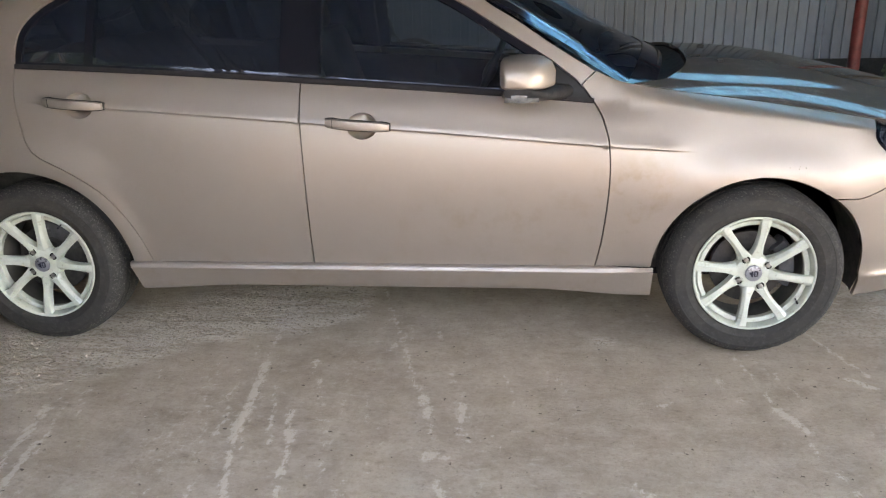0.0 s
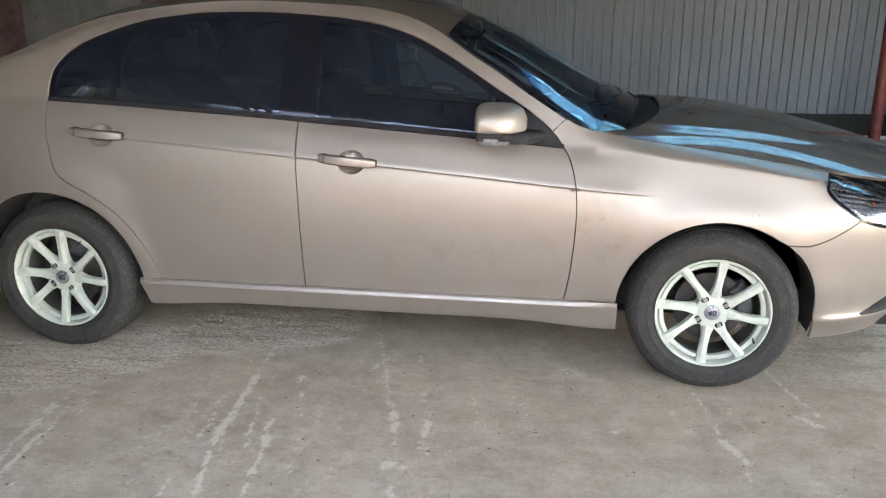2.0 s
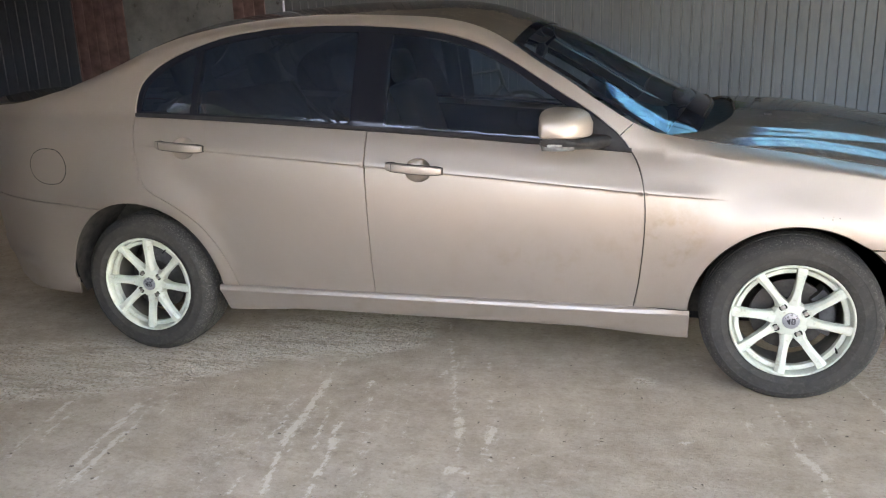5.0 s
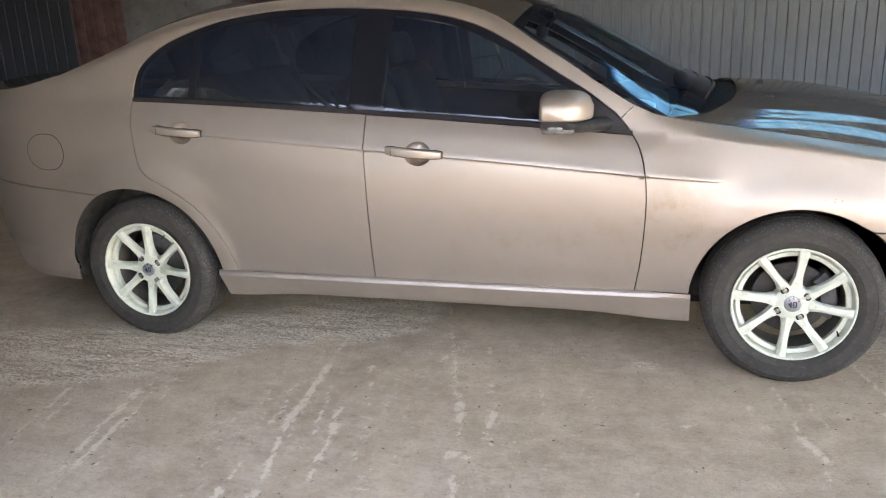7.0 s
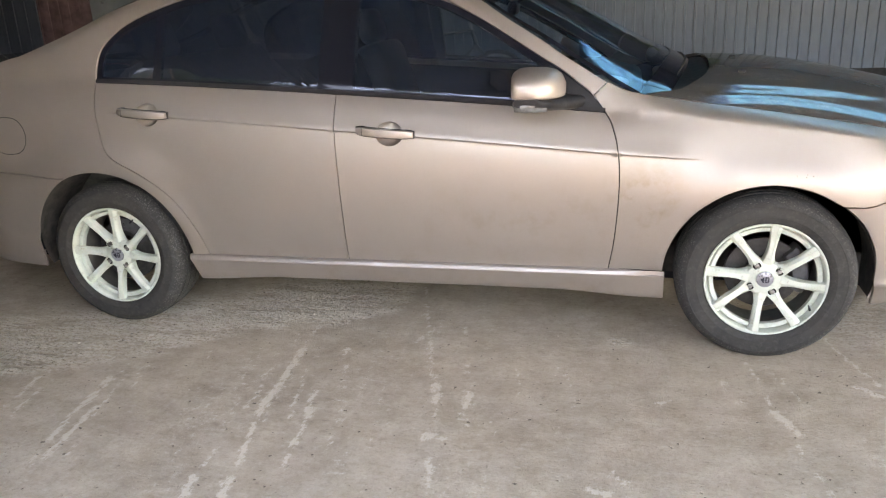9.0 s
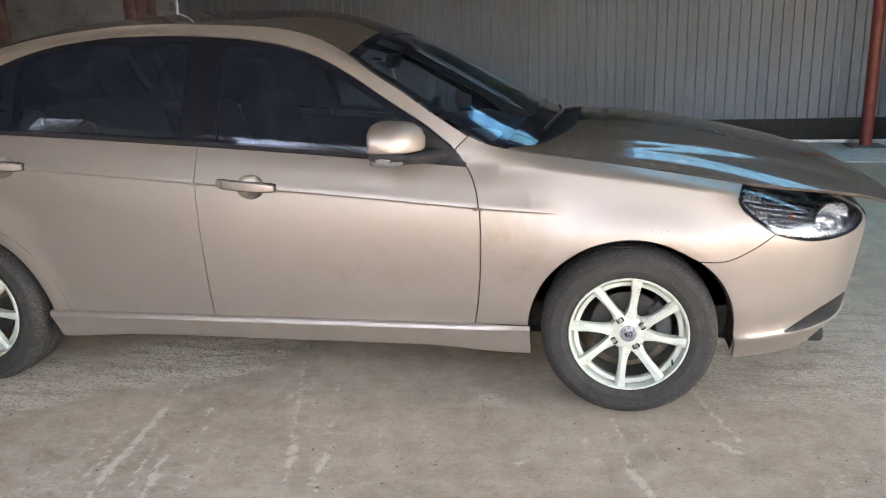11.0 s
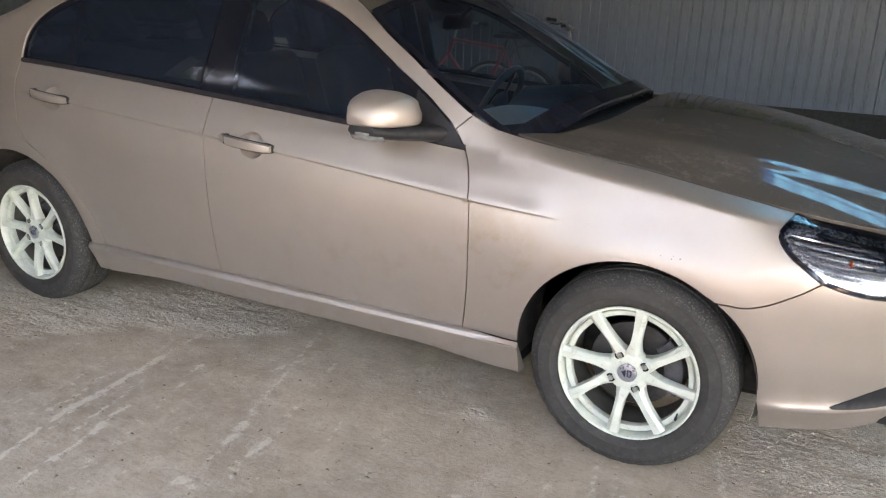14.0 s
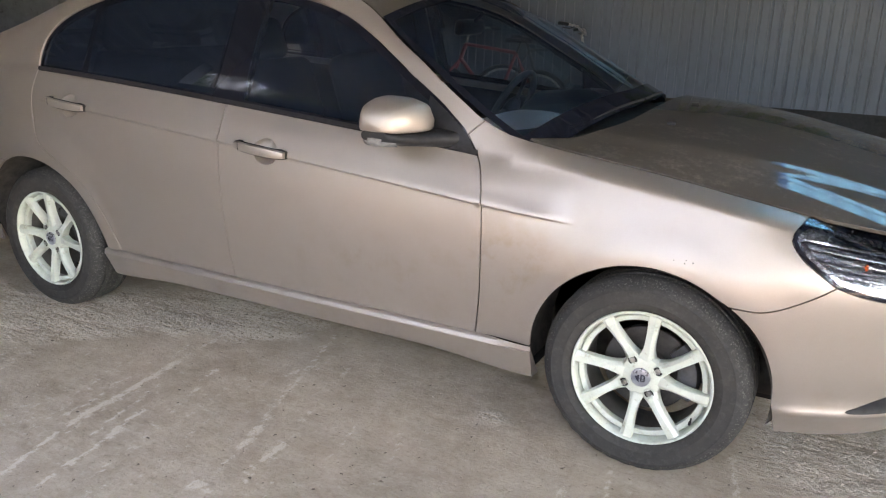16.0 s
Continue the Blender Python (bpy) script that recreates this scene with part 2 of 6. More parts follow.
def ground_material():
    """Dusty concrete: grey-brown screed, pale crumbled powder along the scrapes, rough grit and dark specks."""
    m = Mat("dusty_concrete", (0.235, 0.211, 0.188), 0.95, Specular_IOR_Level=0.2)
    p = m.coords(world_space=True)
    big = m.noise(1.1, 7, 0.65, at=p)
    mid = m.noise(8, 8, 0.7, at=p)
    fine = m.noise(85, 5, 0.75, at=p)
    grain = m.noise(30, 6, 0.72, stretch=(0.7, 1.2, 1), rot=(0, 0, 0.3), world_space=True)
    col = m.ramp(m.mix(0.55, big, mid), [(0.38, (0.321, 0.247, 0.182)), (0.5, (0.411, 0.322, 0.242)), (0.62, (0.485, 0.388, 0.298))])
    # soft pale powder and darker damp-looking patches
    patch = m.noise(2.6, 7, 0.7, stretch=(1.3, 0.5, 1), rot=(0, 0, -0.25), world_space=True)
    col = m.mix(m.ramp(patch, [(0.56, 0.0), (0.74, 0.40)]), col, (0.493, 0.407, 0.321))
    col = m.mix(m.ramp(patch, [(0.28, 0.40), (0.42, 0.0)]), col, (0.220, 0.165, 0.122))
    col = m.mix(m.ramp(grain, [(0.30, 0.5), (0.45, 0.0)]), col, (0.195, 0.148, 0.108))
    col = m.mix(m.ramp(grain, [(0.56, 0.0), (0.69, 0.60)]), col, (0.501, 0.419, 0.337))
    col = m.mix(m.ramp(fine, [(0.32, 0.45), (0.46, 0.0)]), col, (0.211, 0.160, 0.118))
    col = m.mix(m.ramp(fine, [(0.56, 0.0), (0.70, 0.45)]), col, (0.548, 0.458, 0.360))
    # scrapes: pale crumbs where the mask lies
    crumb = m.mix(0.5, grain, m.noise(46, 4, 0.75, stretch=(1.4, 0.55, 1), rot=(0, 0, -0.28), world_space=True))
    sc = m.math("ADD", m.math("MULTIPLY", m.attr("scrape"), 0.74), m.math("MULTIPLY", m.math("SUBTRACT", crumb, 0.5), 4.2))
    sc = m.math("MULTIPLY", m.ramp(sc, [(0.20, 0.0), (0.58, 0.95)]), m.ramp(m.attr("scrape"), [(0.02, 0.0), (0.25, 1.0)]))
    col = m.mix(m.math("MULTIPLY", sc, 0.95), col, (0.575, 0.492, 0.400))
    # grit: crumbly pale and dark at once
    lump = m.noise(62, 5, 0.70, stretch=(0.85, 1.15, 1), rot=(0, 0, 0.15), world_space=True)
    swept = m.noise(9, 5, 0.65, stretch=(0.35, 1.5, 1), rot=(0, 0, -0.62), world_space=True)
    gr = m.math("MULTIPLY", m.attr("grit"), m.ramp(swept, [(0.36, 0.25), (0.52, 1.0)]))
    col = m.mix(m.math("MULTIPLY", gr, m.ramp(swept, [(0.42, 0.15), (0.60, 0.75)])), col, (0.60, 0.515, 0.42))
    col = m.mix(m.math("MULTIPLY", gr, m.ramp(lump, [(0.46, 0.0), (0.55, 0.85)])), col, (0.60, 0.52, 0.43))
    col = m.mix(m.math("MULTIPLY", gr, m.ramp(lump, [(0.36, 0.95), (0.42, 0.0)])), col, (0.085, 0.064, 0.050))
    speck = m.noise(40, 2, 0.5, at=p)
    col = m.mix(m.ramp(speck, [(0.705, 0.0), (0.735, 0.7)]), col, (0.067, 0.051, 0.040))
    m.link("Base Color", col)
    relief = m.math("ADD", m.math("MULTIPLY", m.mix(0.5, grain, fine), 0.6), m.math("MULTIPLY", lump, m.math("ADD", m.math("MULTIPLY", gr, 1.6), 0.15)))
    relief = m.math("SUBTRACT", relief, m.ramp(speck, [(0.68, 0.0), (0.73, 0.6)]))
    m.bump(relief, 0.75, 0.012)
    return m.m


TYRE = tyre_material()
GROUND = ground_material()
# white sheet given a dark blue-grey colour to stand for the canopy's shade
SHEET = sheet_material("shade_darkened_white_sheet", (0.099, 0.121, 0.152), (0.051, 0.061, 0.076))
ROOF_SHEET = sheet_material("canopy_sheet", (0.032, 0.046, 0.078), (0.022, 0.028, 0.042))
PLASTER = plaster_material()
TRUSS_STEEL = plain("painted_truss_steel", (0.07, 0.075, 0.085), 0.6, vary=0.3, scale=10)
DARK_SHEET = sheet_material("dark_blue_sheet", (0.046, 0.058, 0.092), (0.030, 0.036, 0.050))
RUSTY_BOARD = plain("rusty_red_board", (0.125, 0.078, 0.090), 0.75, vary=0.45, scale=5, bump=0.3)
KERB = plain("pale_concrete", (0.44, 0.43, 0.41), 0.9, vary=0.2, scale=8, bump=0.3)
LEAF = plain("vine_leaf", (0.045, 0.09, 0.03), 0.55, vary=0.4, scale=30)
TREE_LEAF = plain("tree_leaf", (0.05, 0.095, 0.03), 0.55, vary=0.4, scale=3)
BARK = plain("bark", (0.10, 0.075, 0.055), 0.9, vary=0.35, scale=14, bump=0.4)
BIKE_RED = plain("bicycle_red_paint", (0.24, 0.035, 0.04), 0.35, vary=0.12)
PEBBLE = plain("grit_stone", (0.40, 0.32, 0.25), 0.9, vary=0.35, scale=40)


# ---- mesh helpers ----
def part(name, me, material, parent=None, label=""):
    """Links a mesh (or a bmesh) as one object under a thing or a part."""
    if isinstance(me, bmesh.types.BMesh):
        bm, me = me, bpy.data.meshes.new(name)
        bm.to_mesh(me)
        bm.free()
    ob = new(name, me)
    if material and not me.materials:
        me.materials.append(material)
    if parent:
        ob.parent = parent
    if label:
        ob["label"] = label
    return ob


def smooth(me, angle=40):
    me.polygons.foreach_set("use_smooth", [True] * len(me.polygons))
    me.set_sharp_from_angle(angle=radians(angle))
    return me


def bm_mesh(name, bm, angle=40):
    me = bpy.data.meshes.new(name)
    bmesh.ops.recalc_face_normals(bm, faces=bm.faces)
    bm.to_mesh(me)
    bm.free()
    return smooth(me, angle)


def flipped(me):
    """The same mesh on the car's other side (y turned over)."""
    other = me.copy()
    other.transform(Matrix.Diagonal((1, -1, 1, 1)))
    other.flip_normals()
    return other


def box(bm, x0, x1, y0, y1, z0, z1, bevel=0.0, seg=2):
    made = bmesh.ops.create_cube(bm, size=1.0)["verts"]
    for v in made:
        v.co = ((x0 + x1) / 2 + v.co.x * (x1 - x0), (y0 + y1) / 2 + v.co.y * (y1 - y0), (z0 + z1) / 2 + v.co.z * (z1 - z0))
    if bevel:
        bmesh.ops.bevel(bm, geom=list({e for v in made for e in v.link_edges}), offset=bevel, segments=seg, affect="EDGES", profile=0.5)


def tube(bm, points, radius, sides=10, cap=True, flat=1.0):
    """A round bar through the points; radius may be one number or one per point."""
    pts = [Vector(p) for p in points]
    rad = radius if isinstance(radius, (list, tuple)) else [radius] * len(pts)
    rings, last = [], None
    for i, p in enumerate(pts):
        d = (pts[min(i + 1, len(pts) - 1)] - pts[max(i - 1, 0)]).normalized()
        a = last - d * last.dot(d) if last else d.orthogonal()
        a.normalize()
        last = a
        b = d.cross(a)
        rings.append([bm.verts.new(p + (a * math.cos(k * math.tau / sides) + b * math.sin(k * math.tau / sides) * flat) * rad[i]) for k in range(sides)])
    for r0, r1 in zip(rings, rings[1:]):
        for k in range(sides):
            bm.faces.new((r0[k], r0[(k + 1) % sides], r1[(k + 1) % sides], r1[k]))
    if cap:
        bm.faces.new(rings[0][::-1])
        bm.faces.new(rings[-1])


def lathe(bm, profile, sides=64, closed=False):
    """Turns (radius, y) pairs about the y axis."""
    rings = []
    for r, y in profile:
        if r < 1e-6:
            rings.append([bm.verts.new((0, y, 0))])
        else:
            rings.append([bm.verts.new((r * math.cos(k * math.tau / sides), y, r * math.sin(k * math.tau / sides))) for k in range(sides)])
    pairs = list(zip(rings, rings[1:])) + ([(rings[-1], rings[0])] if closed else [])
    for a, b in pairs:
        for k in range(sides):
            j = (k + 1) % sides
            if len(a) == 1:
                bm.faces.new((a[0], b[j], b[k]))
            elif len(b) == 1:
                bm.faces.new((a[k], a[j], b[0]))
            else:
                bm.faces.new((a[k], a[j], b[j], b[k]))


def spline(points, step=0.012, closed=False):
    """A smooth curve through a few control points of the plane."""
    p = np.array(points, float)
    n = len(p)
    out = []
    for i in range(n if closed else n - 1):
        p1, p2 = p[i], p[(i + 1) % n]
        p0 = p[i - 1] if (i or closed) else 2 * p1 - p2
        p3 = p[(i + 2) % n] if (i + 2 < n or closed) else 2 * p2 - p1
        k = max(2, int(np.linalg.norm(p2 - p1) / step))
        s = (np.arange(k) / k)[:, None]
        out.append(0.5 * (2 * p1 + (p2 - p0) * s + (2 * p0 - 5 * p1 + 4 * p2 - p3) * s**2 + (3 * p1 - p0 - 3 * p2 + p3) * s**3))
    if not closed:
        out.append(p[-1:])
    return np.vstack(out)


def straight(points, step=0.012):
    p = np.array(points, float)
    out = []
    for a, b in zip(p, p[1:]):
        k = max(1, int(np.linalg.norm(b - a) / step))
        out.append(a + (b - a) * (np.arange(k) / k)[:, None])
    out.append(p[-1:])
    return np.vstack(out)


def ring_of(*pieces):
    """One closed outline out of pieces that follow one another."""
    p = np.vstack(pieces)
    keep = np.linalg.norm(p - np.roll(p, 1, 0), axis=1) > 2e-3
    p = p[keep]
    if np.sum(p[:, 0] * np.roll(p[:, 1], -1) - np.roll(p[:, 0], -1) * p[:, 1]) < 0:
        p = p[::-1]
    return p


def inset(p, d):
    a, b = p - np.roll(p, 1, 0), np.roll(p, -1, 0) - p
    a /= np.linalg.norm(a, axis=1)[:, None]
    b /= np.linalg.norm(b, axis=1)[:, None]
    na, nb = np.stack([-a[:, 1], a[:, 0]], 1), np.stack([-b[:, 1], b[:, 0]], 1)
    m = na + nb
    m /= np.maximum(np.linalg.norm(m, axis=1)[:, None], 1e-6)
    k = np.clip(np.sum(m * na, 1), 0.5, 1)[:, None]
    return p + m * d / k


def inside(q, p):
    x, y = q[:, :1], q[:, 1:]
    x0, y0 = p[:, 0][None], p[:, 1][None]
    x1, y1 = np.roll(p[:, 0], -1)[None], np.roll(p[:, 1], -1)[None]
    cross = (y0 > y) != (y1 > y)
    xi = x0 + (y - y0) * (x1 - x0) / np.where(np.abs(y1 - y0) < 1e-9, 1e-9, y1 - y0)
    return (np.sum(cross & (x < xi), 1) % 2) == 1


def distance(q, p):
    a, b = p[None], np.roll(p, -1, 0)[None]
    ab = b - a
    s = np.clip(np.sum((q[:, None] - a) * ab, 2) / np.maximum(np.sum(ab * ab, 2), 1e-12), 0, 1)[:, :, None]
    return np.min(np.linalg.norm(q[:, None] - a - ab * s, axis=2), 1)


def panel(name, outline, surf, step=0.035, gap=0.0022, thick=0.012, depth=0.0, lines=(), rings=(0.005, 0.014), shade=None, holes=()):
    """A pressed panel: the part of the surface surf(a, b) that lies within the outline, with its edge turned in.
    lines: curves on it that take rows of points of their own. depth: how far it lies under the surface."""
    p = inset(outline, gap) if gap else outline
    lo, hi = p.min(0), p.max(0)
    gx, gy = np.meshgrid(np.arange(lo[0] + step * 0.4, hi[0], step), np.arange(lo[1] + step * 0.4, hi[1], step))
    gx = gx + (np.arange(gx.shape[0])[:, None] % 2) * step * 0.5
    q = np.stack([gx.ravel(), gy.ravel()], 1)
    taken = []
    for r in rings:
        c = inset(p, r)[::2]
        c = c[inside(c, p)]
        if len(c):
            taken.append(c[distance(c, p) > r * 0.85])
    for c in lines:
        c = c[inside(c, p)]
        if len(c):
            taken.append(c[distance(c, p) > 0.004])
    q = q[inside(q, p)]
    q = q[distance(q, p) > max(rings or (0.0,)) + step * 0.35]
    if lines:
        al = np.vstack(lines)
        q = q[np.min(np.linalg.norm(q[:, None] - al[None], axis=2), 1) > 0.012]
    for c in holes:
        q = q[~inside(q, inset(c, -0.012))]
        taken = [k[~inside(k, inset(c, -0.006))] for k in taken]
    pts = np.vstack([p, *holes, *taken, q])
    n = len(p)
    edges, at0 = [(i, (i + 1) % n) for i in range(n)], n
    for c in holes:
        edges += [(at0 + i, at0 + (i + 1) % len(c)) for i in range(len(c))]
        at0 += len(c)
    v2, _, tri, _, _, _ = mathutils.geometry.delaunay_2d_cdt([Vector(c) for c in pts], edges, [], 1, 1e-6)
    v2 = np.array([tuple(c) for c in v2])
    tri = np.array([t for t in tri if len(t) == 3])
    mid = v2[tri].mean(1)
    keep = inside(mid, p)
    for c in holes:
        keep &= ~inside(mid, c)
    tri = tri[keep]
    a, b, c = v2[tri[:, 0]], v2[tri[:, 1]], v2[tri[:, 2]]
    area = (b[:, 0] - a[:, 0]) * (c[:, 1] - a[:, 1]) - (b[:, 1] - a[:, 1]) * (c[:, 0] - a[:, 0])
    tri[area < 0] = tri[area < 0][:, ::-1]

    def at(uv):
        e = 1e-3
        o = surf(uv[:, 0], uv[:, 1])
        nu = np.cross(surf(uv[:, 0] + e, uv[:, 1]) - surf(uv[:, 0] - e, uv[:, 1]), surf(uv[:, 0], uv[:, 1] + e) - surf(uv[:, 0], uv[:, 1] - e))
        nu /= np.maximum(np.linalg.norm(nu, axis=1)[:, None], 1e-12)
        return o - nu * depth, nu

    co, no = at(v2)
    ec, en = at(p)
    tang = np.roll(ec, -1, 0) - np.roll(ec, 1, 0)
    tang /= np.maximum(np.linalg.norm(tang, axis=1)[:, None], 1e-9)
    out = np.cross(tang, en)
    k = len(co)
    lip = ec - en * thick * 0.18 + out * 0.0
    deep = ec - en * thick
    allco = np.vstack([co, ec, lip, deep])
    alln = np.vstack([no, (en + out) / 1.414, out, out])
    faces = [tuple(int(i) for i in t) for t in tri]
    for r0, r1 in ((k, k + n), (k + n, k + 2 * n)):
        faces += [(r0 + i, r1 + i, r1 + (i + 1) % n, r0 + (i + 1) % n) for i in range(n)]
    me = bpy.data.meshes.new(name)
    me.from_pydata(allco.tolist(), [], faces)
    me.polygons.foreach_set("use_smooth", [True] * len(me.polygons))
    me.update()
    me.normals_split_custom_set_from_vertices(alln.tolist())
    if shade:
        at_ = me.attributes.new("dust", "FLOAT", "POINT")
        at_.data.foreach_set("value", shade(allco).astype(np.float32))
    return me


# ---- the car's skin: curves along the car (x forward, right side at -y) ----
def curve_of(*knots):
    """A smooth function of x through the knots (natural cubic)."""
    k = np.array(knots, float)
    x, y = k[:, 0], k[:, 1]
    n = len(x)
    h = np.diff(x)
    A, r = np.eye(n), np.zeros(n)
    for i in range(1, n - 1):
        A[i, i - 1 : i + 2] = h[i - 1], 2 * (h[i - 1] + h[i]), h[i]
        r[i] = 6 * ((y[i + 1] - y[i]) / h[i] - (y[i] - y[i - 1]) / h[i - 1])
    M = np.linalg.solve(A, r)

    def f(q):
        q = np.asarray(q, float)
        i = np.clip(np.searchsorted(x, q) - 1, 0, n - 2)
        qq = np.clip(q, x[0], x[-1])
        a, b = (x[i + 1] - qq) / h[i], (qq - x[i]) / h[i]
        v = a * y[i] + b * y[i + 1] + ((a**3 - a) * M[i] + (b**3 - b) * M[i + 1]) * h[i] ** 2 / 6
        s0 = (y[1] - y[0]) / h[0] - h[0] * (2 * M[0] + M[1]) / 6
        s1 = (y[-1] - y[-2]) / h[-1] + h[-1] * (2 * M[-1] + M[-2]) / 6
        return v + np.where(q < x[0], (q - x[0]) * s0, 0) + np.where(q > x[-1], (q - x[-1]) * s1, 0)

    return f


def ease(a, b, q):
    t = np.clip((np.asarray(q, float) - a) / (b - a), 0, 1)
    return t * t * (3 - 2 * t)


BELT = curve_of((-2.4, 1.10), (-1.33, 1.073), (-0.27, 1.010), (0.76, 0.930), (1.2, 0.89))
CREASE = curve_of((-2.0, 1.005), (-0.954, 0.931), (-0.25, 0.876), (0.444, 0.820), (0.812, 0.788), (1.2, 0.760))
DOOR = curve_of((0.18, 0.808), (0.33, 0.8435), (0.38, 0.8550), (0.405, 0.8610), (0.418, 0.8640), (0.430, 0.8664), (0.445, 0.8690), (0.465, 0.8722), (0.50, 0.8777), (0.58, 0.890), (0.70, 0.900), (0.80, 0.899), (0.87, 0.888), (0.93, 0.865), (0.992, 0.826), (1.05, 0.79))
EDGE = curve_of((-2.45, 1.105), (-2.1, 1.124), (-1.93, 1.135), (-1.81, 1.156), (-1.66, 1.206), (-1.46, 1.285), (-1.28, 1.362), (-1.1, 1.412), (-0.85, 1.449), (-0.55, 1.466), (-0.2, 1.452), (0.1, 1.412), (0.277, 1.337), (0.40, 1.259), (0.505, 1.197), (0.614, 1.126), (0.70, 1.073), (0.77, 1.031), (0.831, 1.006), (0.888, 0.990), (1.0, 0.95))
SCREEN = curve_of((-2.45, 1.105), (-2.1, 1.124), (-1.93, 1.135), (-1.81, 1.156), (-1.66, 1.206), (-1.46, 1.285), (-1.28, 1.362), (-1.1, 1.412), (-0.85, 1.449), (-0.55, 1.466), (-0.2, 1.452), (0.1, 1.412), (0.277, 1.337), (0.40, 1.259), (0.505, 1.197), (0.614, 1.126), (0.70, 1.073), (0.77, 1.029), (0.85, 0.980), (1.0, 0.890))
CROWN = curve_of((-2.45, 0.048), (-2.0, 0.046), (-1.6, 0.078), (-1.3, 0.085), (-0.9, 0.062), (-0.3, 0.068), (0.05, 0.083), (0.29, 0.104), (0.5, 0.145), (0.7, 0.166), (0.85, 0.176), (1.0, 0.190))
HOOD_EDGE = curve_of((0.85, 0.998), (0.93, 0.980), (1.2, 0.937), (1.4, 0.909), (1.57, 0.881), (1.74, 0.853), (2.0, 0.805), (2.2, 0.76), (2.32, 0.72))
HOOD_MID = curve_of((0.85, 1.055), (1.1, 1.047), (1.4, 1.034), (1.67, 0.992), (1.93, 0.932), (2.2, 0.845), (2.34, 0.77))
WHEELS = ((1.35, 0.317, 0.362), (-1.35, 0.325, 0.378))


def plan(u):
    """The car's outline from above: a point and its outward normal. u runs along the side, round nose and tail."""
    u = np.asarray(u, float)
    x, y = u.copy(), np.full_like(u, -0.9)
    nx, ny = np.zeros_like(u), np.full_like(u, -1.0)
    for sign, start, a, b, length, n in ((1, 1.55, 0.77, 0.9, 1.3, 2.2), (-1, -1.72, 0.75, 0.9, 1.3, 2.5)):
        th = np.clip((sign * (u - start)) / length, 0, 1) * math.pi / 2
        s, c = np.sin(th), np.cos(th)
        on = sign * (u - start) > 0
        px = start + sign * a * np.maximum(s, 1e-6) ** (2 / n)
        py = -b * np.maximum(c, 1e-6) ** (2 / n)
        gx, gy = sign * (np.abs(px - start) / a) ** (n - 1) / a, -((np.abs(py) / b) ** (n - 1)) / b
        g = np.sqrt(gx**2 + gy**2)
        x, y = np.where(on, px, x), np.where(on, py, y)
        nx, ny = np.where(on, gx / g, nx), np.where(on, gy / g, ny)
    return x, y, nx, ny


def half(u, z):
    """The half width of the body at u and height z."""
    u, z = np.broadcast_arrays(np.asarray(u, float), np.asarray(z, float))
    uc = np.clip(u, -2.4, 1.2)
    zb = BELT(uc)
    w = ease(0.45, 0.9, z)
    zz = z + (0.992 - zb) * w
    low = DOOR(np.minimum(zz, 0.992))
    dz = np.maximum(zz - 0.992, 0)
    top = EDGE(np.clip(u, -2.45, 1.0))
    roll = np.clip((z - (top - 0.045)) / 0.045, 0, 1.2) ** 2 * 0.035 * ease(0.5, 0.1, u) * ease(-1.9, -1.4, u)
    body = np.where(zz > 0.992, 0.826 - 0.31 * dz - 0.44 * dz**2, low) - roll
    # the ridge along the door handles, soft above and sharp below
    c = z - CREASE(u)
    ridge = 0.009 * np.where(c > 0, np.exp(-((c / 0.030) ** 2)), np.exp(-((c / 0.0035) ** 2)))
    ridge = ridge * ease(1.12, 0.98, u) * ease(-1.3, -1.05, u)
    # the front wing rolls over to the bonnet
    zg = HOOD_EDGE(np.clip(u, 0.85, 2.32))
    full = ease(0.75, 0.98, u) * ease(1.85, 1.58, u)
    tall = zg - 0.60
    s = np.clip((z - 0.60) / tall, 0, 1.15)
    slope = lambda q: 0.203 * (q - 0.33 + np.sqrt((q - 0.33) ** 2 + 0.06)) - 0.203 * (math.sqrt(0.33**2 + 0.06) - 0.33)
    fall = tall * slope(s) + (0.150 - tall * slope(1.0)) * np.clip((s - 0.86) / 0.14, 0, 1.4) ** 2
    fall = fall * full + 0.150 * s ** (4.3 - 0.65 * ease(0.85, 1.35, u)) * (1 - full)
    wing = DOOR(np.minimum(z, 0.70)) + 0.008 * ease(0.5, 0.7, z) - fall
    f = ease(0.72, 1.18, u)
    h = body * (1 - f) + wing * f + ridge
    # flares round the wheel openings
    for cx, cz, r in WHEELS:
        d = np.sqrt((u - cx) ** 2 + (z - cz) ** 2)
        swell = 0.0095 * ease(r + 0.14, r + 0.005, d) if cx > 0 else 0.012 * ease(r + 0.11, r + 0.01, d) + 0.017 * ease(r + 0.19, r + 0.06, d) * ease(0.58, 0.76, z)
        h = h + swell * ease(0.15, 0.35, z)
    # bumpers: the lower lip stands out, the lowest edge tucks in
    bump = ease(1.66, 1.80, u) + ease(-1.70, -1.85, u)
    lip = np.where(u > 0, 0.299, 0.385 - 0.12 * (u + 1.75))
    h = h + bump * (0.012 * np.exp(-(((z - lip) / 0.02) ** 2)) - 0.03 * ease(0.29, 0.20, z) + 0.008 * ease(0.72, 0.45, z))
    return h


def side(u, z):
    x, y, nx, ny = plan(u)
    k = 0.9 - half(u, z)
    return np.stack([x - nx * k, y - ny * k, z + np.zeros_like(k)], -1)


